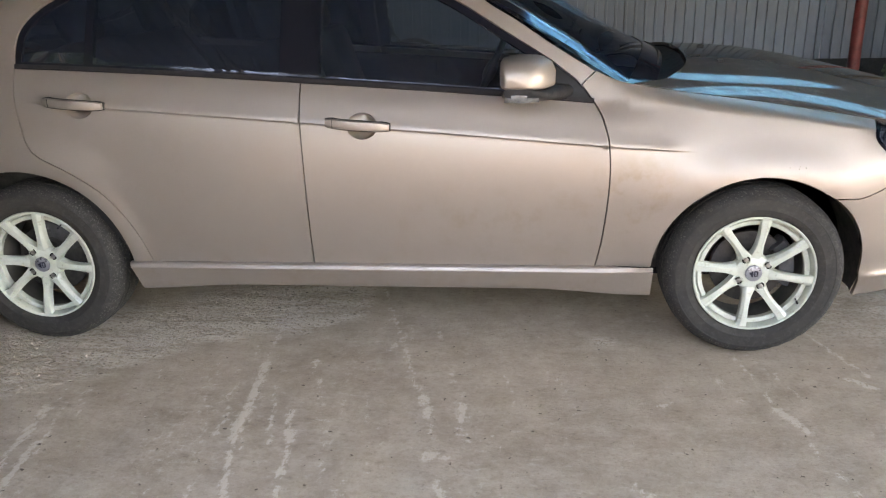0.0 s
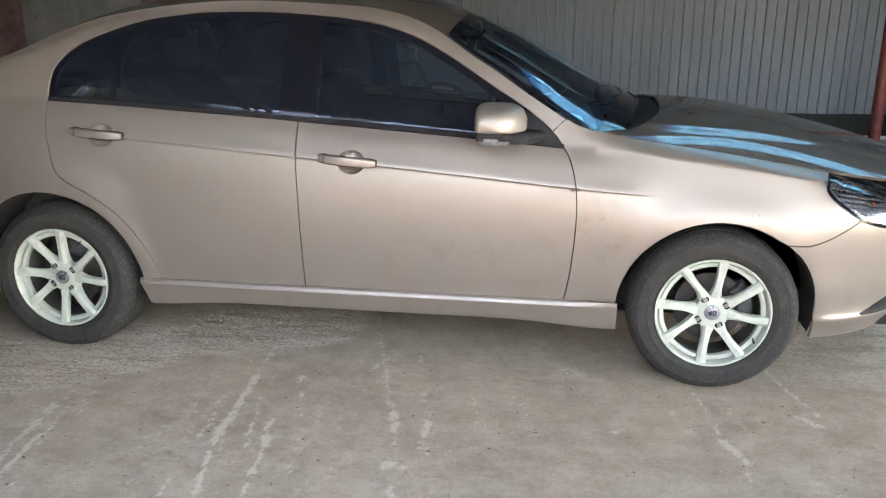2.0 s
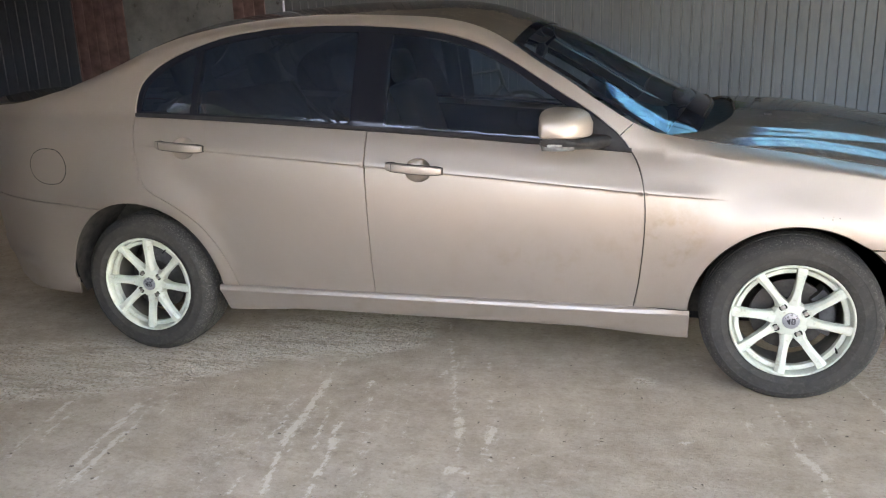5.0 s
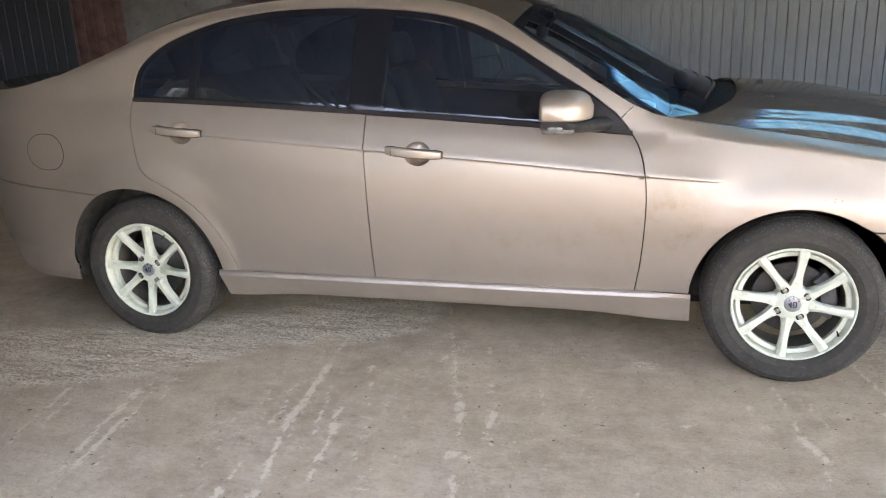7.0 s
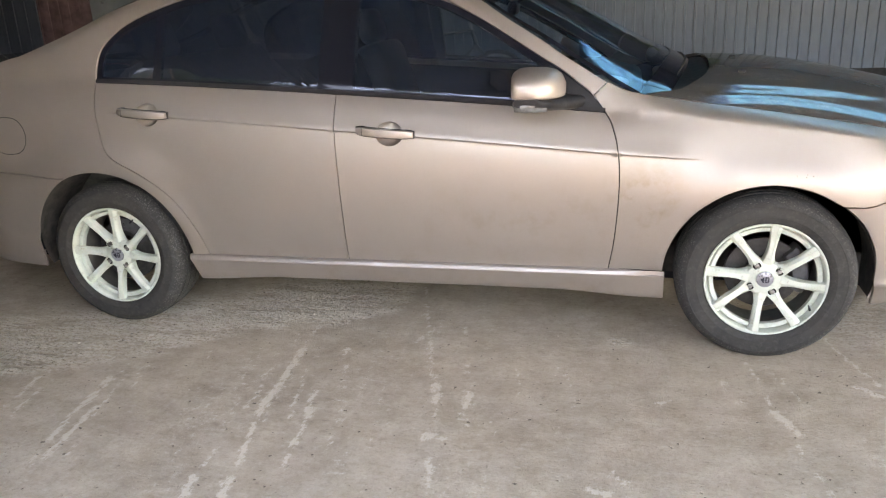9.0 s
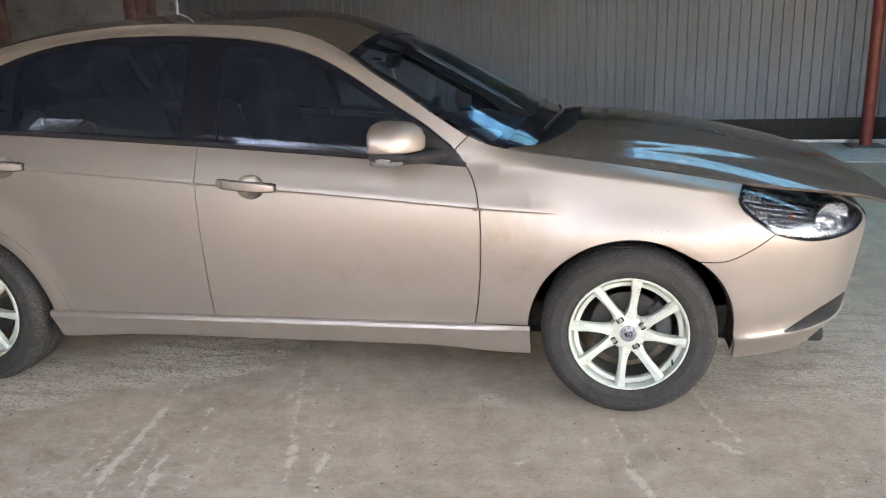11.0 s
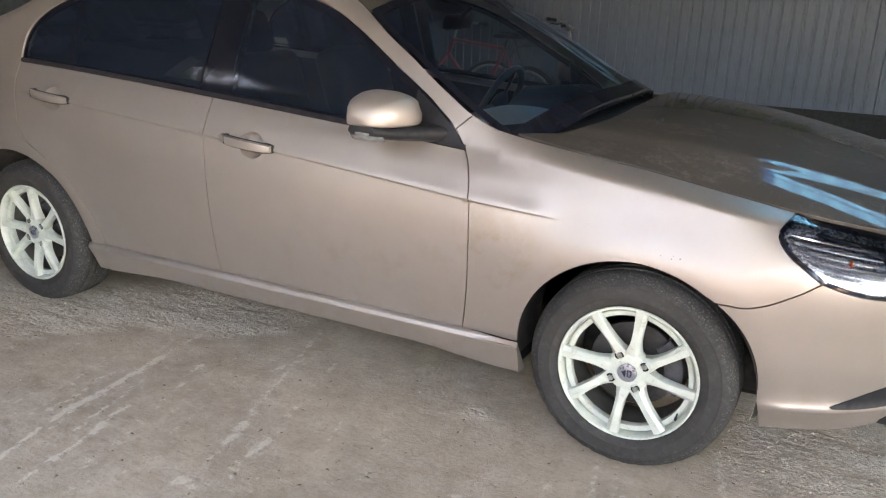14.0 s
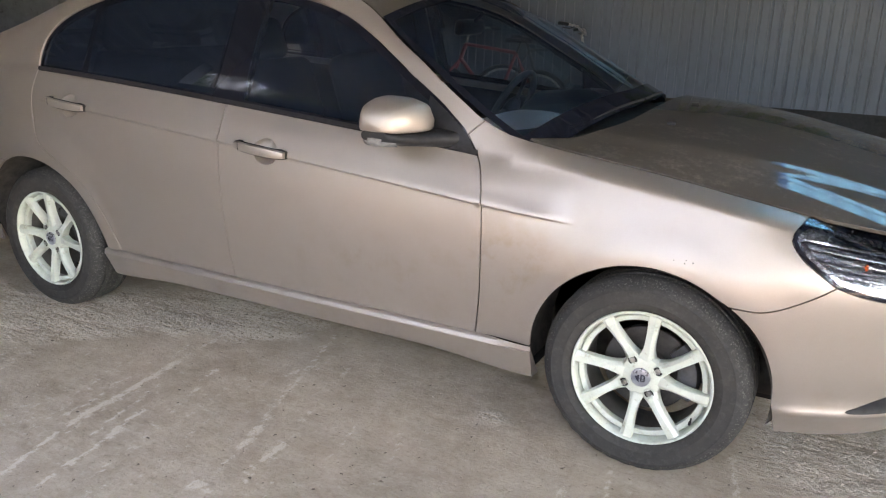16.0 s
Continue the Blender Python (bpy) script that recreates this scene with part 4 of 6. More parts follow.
# door handles
def handle_parts(x, parents):
    z = float(CREASE(x)) + 0.006
    zc = float(CREASE(x)) + 0.001
    ring, n = cup_outline(x), 36
    bm = bmesh.new()
    rows = []
    for f, d in ((1.0, 0.0), (0.985, 0.0010), (0.955, 0.007), (0.90, 0.016), (0.78, 0.027), (0.45, 0.034), (0.02, 0.035)):
        uv = np.array([x, zc]) + (ring - (x, zc)) * f
        p = side(uv[:, 0], uv[:, 1])
        rows.append([bm.verts.new((c[0], c[1] + d, c[2])) for c in p])
    for a, b in zip(rows, rows[1:]):
        for i in range(n):
            bm.faces.new((a[i], a[(i + 1) % n], b[(i + 1) % n], b[i]))
    cup_me = bm_mesh("handle_cup", bm, 60)
    cup_me.attributes.new("dust", "FLOAT", "POINT")
    # the grip, a curved bar across the cup
    bm = bmesh.new()
    rows = []
    slope = float(CREASE(x + 0.1) - CREASE(x - 0.1)) / 0.2
    for s in np.linspace(-1, 1, 17):
        gx = x - 0.012 + s * 0.112
        gz = z + slope * s * 0.112 + 0.003
        yb = float(side(np.array([gx]), np.array([gz]))[0, 1])
        lift = 0.024 * (1 - abs(s) ** 2.5) + 0.014
        hh = (0.0168 - 0.002 * ease(0.3, 1, s)) * (1 - 0.25 * abs(s) ** 8)
        sec = [(-1.0, 0.0), (-0.98, 0.5), (-0.82, 0.9), (-0.5, 1.0), (0.5, 1.0), (0.82, 0.9), (0.98, 0.5), (1.0, 0.0), (0.6, -0.3), (-0.6, -0.3)]
        rows.append([bm.verts.new((gx, yb - lift * 0.65 - b * 0.012, gz + a * hh)) for a, b in sec])
    k = len(rows[0])
    for a, b in zip(rows, rows[1:]):
        for i in range(k):
            bm.faces.new((a[i], a[(i + 1) % k], b[(i + 1) % k], b[i]))
    bm.faces.new(rows[0])
    bm.faces.new(rows[-1])
    for s in (-0.93, 0.9):
        gx = x - 0.012 + s * 0.106
        gz = z + slope * s * 0.12 + 0.003
        yb = float(side(np.array([gx]), np.array([gz]))[0, 1])
        box(bm, gx - 0.010, gx + 0.010, yb - 0.014, yb + 0.004, gz - 0.012, gz + 0.012, 0.003)
    grip = bm_mesh("door_handle", bm, 45)
    # added black shell whose thin dark rim imitates the shadow round the grip
    bm = bmesh.new()
    rows = []
    for s in np.linspace(-1, 1, 17):
        gx = x - 0.012 + s * 0.1145
        gz = z + slope * s * 0.1145 + 0.0022
        yb = float(side(np.array([gx]), np.array([gz]))[0, 1])
        lift = (0.024 * (1 - abs(s) ** 2.5) + 0.014) * 0.65
        hh = (0.0190 - 0.002 * ease(0.3, 1, s)) * (1 - 0.25 * abs(s) ** 8)
        back = yb + 0.004 if abs(s) > 0.7 else yb - lift + 0.008
        rows.append([bm.verts.new(c) for c in ((gx, back, gz - hh), (gx, yb - lift + 0.001, gz - hh), (gx, yb - lift + 0.001, gz + hh), (gx, back, gz + hh))])
    for a, b in zip(rows, rows[1:]):
        for i in range(4):
            bm.faces.new((a[i], a[(i + 1) % 4], b[(i + 1) % 4], b[i]))
    bm.faces.new(rows[0])
    bm.faces.new(rows[-1])
    both("handle_edge_shade", bm_mesh("handle_edge_shade", bm), UNDERBODY, parents=parents)
    grip.attributes.new("dust", "FLOAT", "POINT")
    both("handle_cup", cup_me, PAINT, parents=parents)
    both("door_handle", grip, PAINT, parents=parents)
    bm = bmesh.new()
    gx = x - 0.012 - 0.086
    gz = z + slope * -0.086 + 0.003
    yb = float(side(np.array([gx]), np.array([gz]))[0, 1])
    box(bm, gx - 0.0010, gx + 0.0010, yb - 0.0292, yb - 0.02, gz - 0.014, gz + 0.014)
    both("handle_joint", bm_mesh("handle_joint", bm), UNDERBODY, parents=parents)


handle_parts(HANDLES[0], front_doors)
handle_parts(HANDLES[1], rear_doors)


# door mirrors
def mirror_parts():
    bm = bmesh.new()
    rows = []
    # loft across the car: from the sail outward
    for y, x0, x1, z0, z1 in ((-0.842, 0.486, 0.616, 0.996, 1.056), (-0.875, 0.462, 0.628, 0.993, 1.087), (-0.915, 0.446, 0.628, 0.993, 1.100), (-0.955, 0.443, 0.614, 0.994, 1.097), (-0.985, 0.445, 0.599, 0.995, 1.090), (-1.010, 0.448, 0.580, 0.997, 1.080), (-1.026, 0.453, 0.560, 1.000, 1.064), (-1.034, 0.463, 0.538, 1.004, 1.043)):
        sec = []
        for k in range(20):
            a = k * math.tau / 20
            c, s = math.cos(a), math.sin(a)
            e = 0.44 if s > 0 else 0.26
            sx, sz = math.copysign(abs(c) ** e, c), math.copysign(abs(s) ** e, s)
            fx = (x0 + x1) / 2 + sx * (x1 - x0) / 2
            if sx > 0:
                fx -= 0.035 * max(0, sz) ** 2 * (x1 - x0) / 0.19
            fz = (z0 + z1) / 2 + sz * (z1 - z0) / 2
            sec.append(bm.verts.new((fx, y + 0.09 * (fz - 1.0), fz)))
        rows.append(sec)
    for a, b in zip(rows, rows[1:]):
        for i in range(20):
            bm.faces.new((a[i], a[(i + 1) % 20], b[(i + 1) % 20], b[i]))
    bm.faces.new(rows[0])
    bm.faces.new(rows[-1])
    bmesh.ops.subdivide_edges(bm, edges=bm.edges[:], cuts=1, use_grid_fill=True, smooth=0.6)
    me = bm_mesh("side_mirror", bm, 70)
    me.attributes.new("dust", "FLOAT", "POINT")
    mir = both("side_mirror", me, PAINT, label="champagne mirror housing on a black foot")
    # black lower half and arm
    bm = bmesh.new()
    rows = []
    for y, x0, x1, z0, z1 in ((-0.78, 0.575, 0.715, 0.936, 0.990), (-0.82, 0.545, 0.690, 0.937, 0.992), (-0.86, 0.500, 0.650, 0.940, 0.996), (-0.91, 0.468, 0.630, 0.946, 0.997), (-0.96, 0.452, 0.608, 0.952, 0.998), (-1.00, 0.450, 0.584, 0.960, 1.000), (-1.024, 0.458, 0.556, 0.970, 1.003)):
        sec = []
        for k in range(16):
            a = k * math.tau / 16
            c, s = math.cos(a), math.sin(a)
            sx, sz = math.copysign(abs(c) ** 0.7, c), math.copysign(abs(s) ** 0.7, s)
            sec.append(bm.verts.new(((x0 + x1) / 2 + sx * (x1 - x0) / 2, y, (z0 + z1) / 2 + sz * (z1 - z0) / 2)))
        rows.append(sec)
    for a, b in zip(rows, rows[1:]):
        for i in range(16):
            bm.faces.new((a[i], a[(i + 1) % 16], b[(i + 1) % 16], b[i]))
    bm.faces.new(rows[0])
    bm.faces.new(rows[-1])
    both("mirror_foot", bm_mesh("mirror_foot", bm, 60), BLACK_PLASTIC, parents=mir)
    # clear repeater lens under the housing
    bm = bmesh.new()
    pts = [(0.458, -1.012), (0.476, -1.023), (0.505, -1.028), (0.540, -1.023), (0.572, -1.004)]
    rows = [[bm.verts.new((x, y + d, z)) for d, z in ((0.006, 0.983), (0.000, 0.980), (0.000, 0.966), (0.014, 0.954))] for x, y in pts]
    for a, b in zip(rows, rows[1:]):
        for i in range(3):
            bm.faces.new((a[i], b[i], b[i + 1], a[i + 1]))
    both("repeater_lens", bm_mesh("repeater_lens", bm, 60), LENS_GREY, label="clear turn signal repeater", parents=mir)
    bm = bmesh.new()
    box(bm, 0.4550, 0.4580, -0.965, -0.885, 1.002, 1.066, 0.001)
    both("mirror_glass", bm_mesh("mirror_glass", bm), MIRROR_GLASS, parents=mir)


mirror_parts()


# headlamps
def headlamp():
    lens = panel("headlamp", LAMP, side, step=0.03, gap=0.003, depth=-0.003, thick=0.006)
    a = both("headlamp", lens, PANE_LENS, label="clear headlamp with chrome reflectors and black edge")
    border("lamp_seal", LAMP, 0.011, side, -0.002, 0.02, BLACK_GLOSS, twin=True, parents=a)
    bowl = panel("lamp_bowl", LAMP, side, step=0.03, gap=0.004, depth=0.07, thick=-0.06)
    both("lamp_bowl", bowl, LAMP_CHROME, parents=a)
    border("lamp_bezel", inset(LAMP, 0.012), 0.013, side, 0.010, 0.02, LAMP_CHROME, twin=True, parents=a)
    # black brow along the upper edge
    us = np.linspace(1.765, 2.52, 40)
    crown_z = np.array([LAMP[(LAMP[:, 0] > u - 0.03) & (LAMP[:, 0] < u + 0.03), 1].max() for u in us])
    brow = ring_of(np.stack([us, crown_z - 0.004], 1), np.stack([us, crown_z - 0.004 - 0.030 * ease(1.74, 1.86, us)], 1)[::-1])
    both("lamp_brow", panel("lamp_brow", brow, side, step=0.03, gap=0.0, depth=0.012, thick=0.010, rings=()), BLACK_GLOSS, parents=a)

    def bar(points, thick, deep, name):
        """A thin chrome bar that follows the lens a little way behind it."""
        bm = bmesh.new()
        rows = []
        pts = np.array(points)
        way = np.gradient(pts, axis=0)
        way /= np.linalg.norm(way, axis=1)[:, None]
        for (x, z), (wx, wz) in zip(pts, way):
            _, _, nx, ny = plan(np.array([x]))
            n = np.array([nx[0], ny[0], 0])
            sec = []
            for d, o in ((deep + 0.004, 1.0), (deep, 0.3), (deep + 0.003, -0.9), (deep + 0.030, -1.0), (deep + 0.030, 1.0)):
                q = side(np.array([x - wz * thick * o]), np.array([z + wx * thick * o]))[0]
                sec.append(bm.verts.new(q - n * d))
            rows.append(sec)
        for p, q in zip(rows, rows[1:]):
            for k in range(5):
                bm.faces.new((p[k], p[(k + 1) % 5], q[(k + 1) % 5], q[k]))
        bm.faces.new(rows[0])
        bm.faces.new(rows[-1])
        both(name, bm_mesh(name, bm, 30), REFLECTOR, parents=a)

    # thin chrome bars across the outer corner, then upright flutes beside the lamp units
    for i in range(6):
        u0 = 1.735 + 0.014 * i
        xs = np.linspace(u0, 2.03 + 0.004 * i, 14)
        bar(np.stack([xs, 0.802 - 0.0185 * i - 0.15 * (xs - u0)], 1), 0.0030, 0.020, "reflector_bar")
    for i in range(8):
        u = 1.93 + 0.020 * i
        zs = np.linspace(0.684, 0.716 - 0.002 * i, 8)
        bar(np.stack([u + 0.03 * (zs - 0.69), zs], 1), 0.0048, 0.026, "reflector_flute")
    # round lamp units further in
    for u, z, r in ((2.13, 0.705, 0.062), (2.285, 0.693, 0.052)):
        bm = bmesh.new()
        lathe(bm, [(r, -0.012), (r * 0.98, -0.016), (r * 0.9, -0.004), (r * 0.7, 0.016), (r * 0.4, 0.03), (0.012, 0.036), (0.010, 0.0), (0, -0.004)], 32)
        p = side(np.array([u]), np.array([z]))[0]
        _, _, nx, ny = plan(np.array([u]))
        ang = math.atan2(nx[0], -ny[0])
        bm.transform(Matrix.Translation(Vector(p) - Vector((nx[0], ny[0], 0)) * 0.035) @ Matrix.Rotation(ang * 0.8, 4, "Z"))
        both("lamp_unit", bm_mesh("lamp_unit", bm, 50), REFLECTOR, parents=a)
    bm = bmesh.new()
    p = side(np.array([1.915]), np.array([0.742]))[0]
    bmesh.ops.create_uvsphere(bm, u_segments=12, v_segments=8, radius=0.0045, matrix=Matrix.Diagonal((1, 1, 2.4, 1)))
    bm.transform(Matrix.Translation((p[0] - 0.006, p[1] + 0.014, p[2])))
    both("amber_bulb", bm_mesh("amber_bulb", bm, 80), AMBER, parents=a)


headlamp()
tail_o = ring_of(spline([(-2.28, 0.80), (-2.25, 0.93), (-2.30, 1.03), (-2.55, 1.04), (-2.72, 1.0), (-2.74, 0.86), (-2.6, 0.79)], closed=True))
both("tail_lamp", panel("tail_lamp", tail_o, side, step=0.04, gap=0.0, depth=-0.004, thick=0.02), TAIL_RED, label="red rear lamp")


# wheels
def wheel_meshes():
    out = {}
    R = 0.328
    bm = bmesh.new()
    prof = [(0.205, 0.045), (0.216, 0.012), (0.222, 0.002), (0.232, -0.004), (0.246, -0.0085), (0.249, -0.0095), (0.252, -0.0085), (0.268, -0.0105), (0.284, -0.0085), (0.286, -0.0095), (0.290, -0.008), (0.303, -0.001), (0.312, 0.007), (0.319, 0.016), (0.3235, 0.026), (0.326, 0.042), (0.3195, 0.044), (0.3195, 0.050), (0.3275, 0.052), (0.328, 0.075), (0.3205, 0.077), (0.3205, 0.085), (0.3285, 0.087), (R, 0.105),
            (0.3285, 0.123), (0.3205, 0.125), (0.3205, 0.133), (0.328, 0.135), (0.3275, 0.158), (0.3195, 0.160), (0.3195, 0.166), (0.326, 0.168), (0.3235, 0.184), (0.312, 0.203), (0.29, 0.218), (0.25, 0.218), (0.222, 0.208), (0.205, 0.17)]
    lathe(bm, prof, 120)
    # cross grooves that notch the shoulder
    bm.verts.ensure_lookup_table()
    n = 120
    for i, (r, y) in enumerate(prof):
        if 0.300 < r < 0.3225 and (0.004 < y < 0.043 or 0.167 < y < 0.205):
            for k in range(0, n):
                if k % 3 == 0:
                    v = bm.verts[i * n + k]
                    s = 1 - 0.0042 / r * (1.0 if y > 0.012 else 0.5)
                    v.co.x *= s
                    v.co.z *= s
    out["tyre"] = bm_mesh("tyre", bm, 30)
    bm = bmesh.new()
    lathe(bm, [(0.2115, 0.000), (0.2145, -0.0042), (0.219, -0.005), (0.2215, -0.001), (0.219, 0.004), (0.215, 0.02), (0.210, 0.044), (0.1855, 0.046), (0.1835, 0.028), (0.1855, 0.0215), (0.1990, 0.0185), (0.2015, 0.0205), (0.2030, 0.032), (0.2065, 0.032), (0.2095, 0.016)], 96, closed=True)
    out["rim"] = bm_mesh("rim", bm, 35)
    bm = bmesh.new()
    lathe(bm, [(0.204, 0.040), (0.199, 0.06), (0.197, 0.10), (0.199, 0.17), (0.21, 0.19), (0.205, 0.185), (0.192, 0.165), (0.190, 0.1), (0.192, 0.06), (0.1975, 0.040)], 60, closed=True)
    out["barrel"] = bm_mesh("barrel", bm, 35)

    # spokes: four pairs, each pair a V that opens to the rim
    def spoke(bm, a_tip, a_root, lean):
        rows = []
        for f in np.linspace(0, 1, 17):
            r = 0.046 + (0.2125 - 0.046) * f
            a = math.radians(a_root + (a_tip - a_root) * min(1, f * 1.15))
            w = 0.0148 + 0.017 * max(0, 1 - f / 0.40) ** 1.7 + 0.0055 * max(0, (f - 0.55) / 0.45) ** 1.5
            y = 0.019 - 0.0185 * math.sin(min(1, f * 1.02) * math.pi * 0.5)
            c, s = math.cos(a), math.sin(a)
            d = 0.040 - 0.014 * f
            cut = 0.013 - 0.007 * f
            face = [(-1.0, d), (-1.0, 0.005), (-0.93, 0.0016), (-0.86, 0.0006), (0.28, -0.0012), (0.40, 0.0), (0.94, cut), (1.0, cut + 0.004), (1.0, d)]
            sec = []
            for t, dy in face if lean > 0 else [(-t, dy) for t, dy in face[::-1]]:
                q = t * w
                sec.append(bm.verts.new((r * c - q * s, y + dy, r * s + q * c)))
            rows.append(sec)
        for p, q in zip(rows, rows[1:]):
            for i in range(9):
                bm.faces.new((p[i], q[i], q[(i + 1) % 9], p[(i + 1) % 9]))
        bm.faces.new(rows[0])
        bm.faces.new(rows[-1])

    out["spoke_a"], out["spoke_b"] = [], []
    for key, tip, root, lean in (("spoke_a", 22.0, 17.0, 1), ("spoke_b", -20.5, -22.0, -1)):
        bm = bmesh.new()
        spoke(bm, tip, root, lean)
        out[key] = bm_mesh(key, bm, 22)
    bm = bmesh.new()
    lathe(bm, [(0.031, 0.012), (0.034, 0.0115), (0.040, 0.0125), (0.052, 0.0155), (0.064, 0.019), (0.070, 0.027), (0.072, 0.050), (0.03, 0.055), (0.03, 0.018)], 48, closed=True)
    out["hub"] = bm_mesh("hub", bm, 35)
    bm = bmesh.new()
    lathe(bm, [(0.0305, 0.014), (0.0305, 0.009), (0.0295, 0.007), (0.027, 0.006), (0, 0.005)], 40)
    out["cap"] = bm_mesh("cap", bm, 35)
    bm = bmesh.new()
    for x0, x1, z0, z1 in ((0.001, 0.0052, -0.012, 0.012), (0.0052, 0.013, 0.0082, 0.012), (0.0052, 0.013, -0.012, -0.0082), (0.0115, 0.0155, -0.0095, 0.0095)):
        box(bm, x0, x1, 0.0042, 0.007, z0, z1, 0.0006, 1)
    wedge = [(-0.003, 0.012), (-0.003, -0.014), (-0.0085, -0.010), (-0.016, 0.001), (-0.016, 0.005), (-0.008, 0.005)]
    rows = [[bm.verts.new((x, y, z)) for x, z in wedge] for y in (0.0042, 0.007)]
    for i in range(6):
        bm.faces.new((rows[0][i], rows[0][(i + 1) % 6], rows[1][(i + 1) % 6], rows[1][i]))
    bm.faces.new(rows[0])
    bm.faces.new(rows[1])
    out["cap_emblem"] = bm_mesh("cap_emblem", bm)
    bm = bmesh.new()
    lathe(bm, [(0.0172, 0.012), (0.0172, 0.0015), (0.0155, 0.0), (0.0140, 0.010), (0.0140, 0.016)], 24)
    out["nut_seat"] = bm_mesh("nut_seat", bm, 40)
    bm = bmesh.new()
    lathe(bm, [(0.0150, 0.012), (0.0150, 0.0035), (0.0, 0.0035)], 20)
    out["nut_hole"] = bm_mesh("nut_hole", bm, 40)
    bm = bmesh.new()
    lathe(bm, [(0.0098, 0.02), (0.0098, 0.004), (0.0085, 0.0015), (0.004, 0.0), (0, 0.0)], 6)
    out["nut"] = bm_mesh("nut", bm, 25)
    bm = bmesh.new()
    lathe(bm, [(0.055, 0.062), (0.062, 0.060), (0.066, 0.085), (0.070, 0.088), (0.138, 0.088), (0.140, 0.090), (0.140, 0.108), (0.138, 0.110), (0.05, 0.110)], 64)
    out["disc"] = bm_mesh("disc", bm, 35)
    bm = bmesh.new()
    rows = []
    for a in np.linspace(-36, 36, 13):
        c, s = math.cos(radians(a)), math.sin(radians(a))
        e = 1 - 0.35 * (abs(a) / 36) ** 4
        rows.append([bm.verts.new((r * c, y, r * s)) for r, y in ((0.098, 0.072), (0.105, 0.058), (0.135, 0.052), (0.160 * (0.97 + 0.03 * e), 0.060), (0.168, 0.09), (0.160, 0.135), (0.098, 0.135))])
    for p, q in zip(rows, rows[1:]):
        for i in range(7):
            bm.faces.new((p[i], p[(i + 1) % 7], q[(i + 1) % 7], q[i]))
    bm.faces.new(rows[0])
    bm.faces.new(rows[-1])
    for a in (-20, 20):
        tube(bm, [(0.13 * math.cos(radians(a)), 0.045, 0.13 * math.sin(radians(a))), (0.13 * math.cos(radians(a)), 0.07, 0.13 * math.sin(radians(a)))], 0.011, 12)
    out["caliper"] = bm_mesh("caliper", bm, 35)
    bm = bmesh.new()
    tube(bm, [(0, 0, 0), (0, -0.022, -0.006)], [0.0032, 0.0028], 8)
    tube(bm, [(0, -0.016, -0.0045), (0, -0.028, -0.0075)], 0.0042, 8)
    out["valve"] = bm_mesh("valve", bm, 40)
    return out


WM = wheel_meshes()


def wheel(x, y, side_sign, spin, valve_at):
    """One wheel with its parts; local -y is the outer face."""
    hub = part("wheel", WM["hub"], RIM_WHITE, car, "ivory alloy wheel with four pairs of spokes")
    turn = 0 if side_sign < 0 else 180
    size = 0.972 if x > 0 else 0.985
    hub.matrix_basis = pose(x, y, 0.316 if x > 0 else 0.319, 0, 0, turn) @ pose(0, 0, 0, 0, spin, 0) @ Matrix.Diagonal((size, 1, size, 1))
    part("tyre", WM["tyre"], TYRE, hub, "dusty worn black tyre")
    part("rim", WM["rim"], RIM_WHITE, hub)
    part("barrel", WM["barrel"], RIM_BARREL_SHADE, hub)
    for k in range(4):
        for key in ("spoke_a", "spoke_b"):
            s = part("spoke", WM[key], RIM_WHITE, hub)
            s.matrix_basis = pose(0, 0, 0, 0, -(13 + 90 * k), 0)
        a = radians(31 + 90 * k)
        for key, mat, dy in (("nut_seat", RIM_WHITE, 0.0), ("nut_hole", UNDERBODY, 0.0), ("nut", NUT, -0.0035)):
            o = part({"nut": "lug_nut", "nut_hole": "nut_hole", "nut_seat": "nut_seat"}[key], WM[key], mat, hub)
            o.matrix_basis = pose(0.059 * math.cos(a), 0.0115 + dy, 0.059 * math.sin(a))
    part("centre_cap", WM["cap"], CAP_GREY, hub, "silver centre cap with dark blue marks")
    part("cap_emblem", WM["cap_emblem"], CAP_BLUE, hub)
    part("brake_disc", WM["disc"], DISC, hub)
    c = part("brake_caliper", WM["caliper"], CALIPER, hub)
    c.matrix_basis = pose(0, 0, 0, 0, -spin - (10 if x > 0 else 60), 0)
    v = part("tyre_valve", WM["valve"], BLACK_PLASTIC, hub)
    v.matrix_basis = pose(0.193 * math.cos(radians(valve_at)), 0.022, 0.193 * math.sin(radians(valve_at)))
    return hub


wheel(1.35, -0.868, -1, 0, -32)
wheel(-1.35, -0.868, -1, -3, 55)
wheel(1.35, 0.868, 1, 20, 10)
wheel(-1.35, 0.868, 1, 50, 80)


# wheel wells
def well_mesh(k):
    cx, cz, r = WHEELS[k]
    bm = bmesh.new()
    rows = []
    for lip in (True, False):
        row = []
        for a in np.radians(np.linspace(-13, 191, 40)):
            rr = r + (0.004 if lip else 0.02)
            x, z = cx + rr * math.cos(a), cz + rr * math.sin(a)
            edge = -float(half(x, max(z, 0.24))) + (0.014 if lip else 0.06)
            row.append(bm.verts.new((x, edge, z)))
        rows.append(row)
    rows.append([bm.verts.new((v.co.x, -0.60, v.co.z)) for v in rows[-1]])
    for a, b in zip(rows, rows[1:]):
        for i in range(39):
            bm.faces.new((a[i], a[i + 1], b[i + 1], b[i]))
    bm.faces.new(rows[-1])
    return bm_mesh("wheel_well", bm, 40)


for k in (0, 1):
    both("wheel_well", well_mesh(k), LINER)

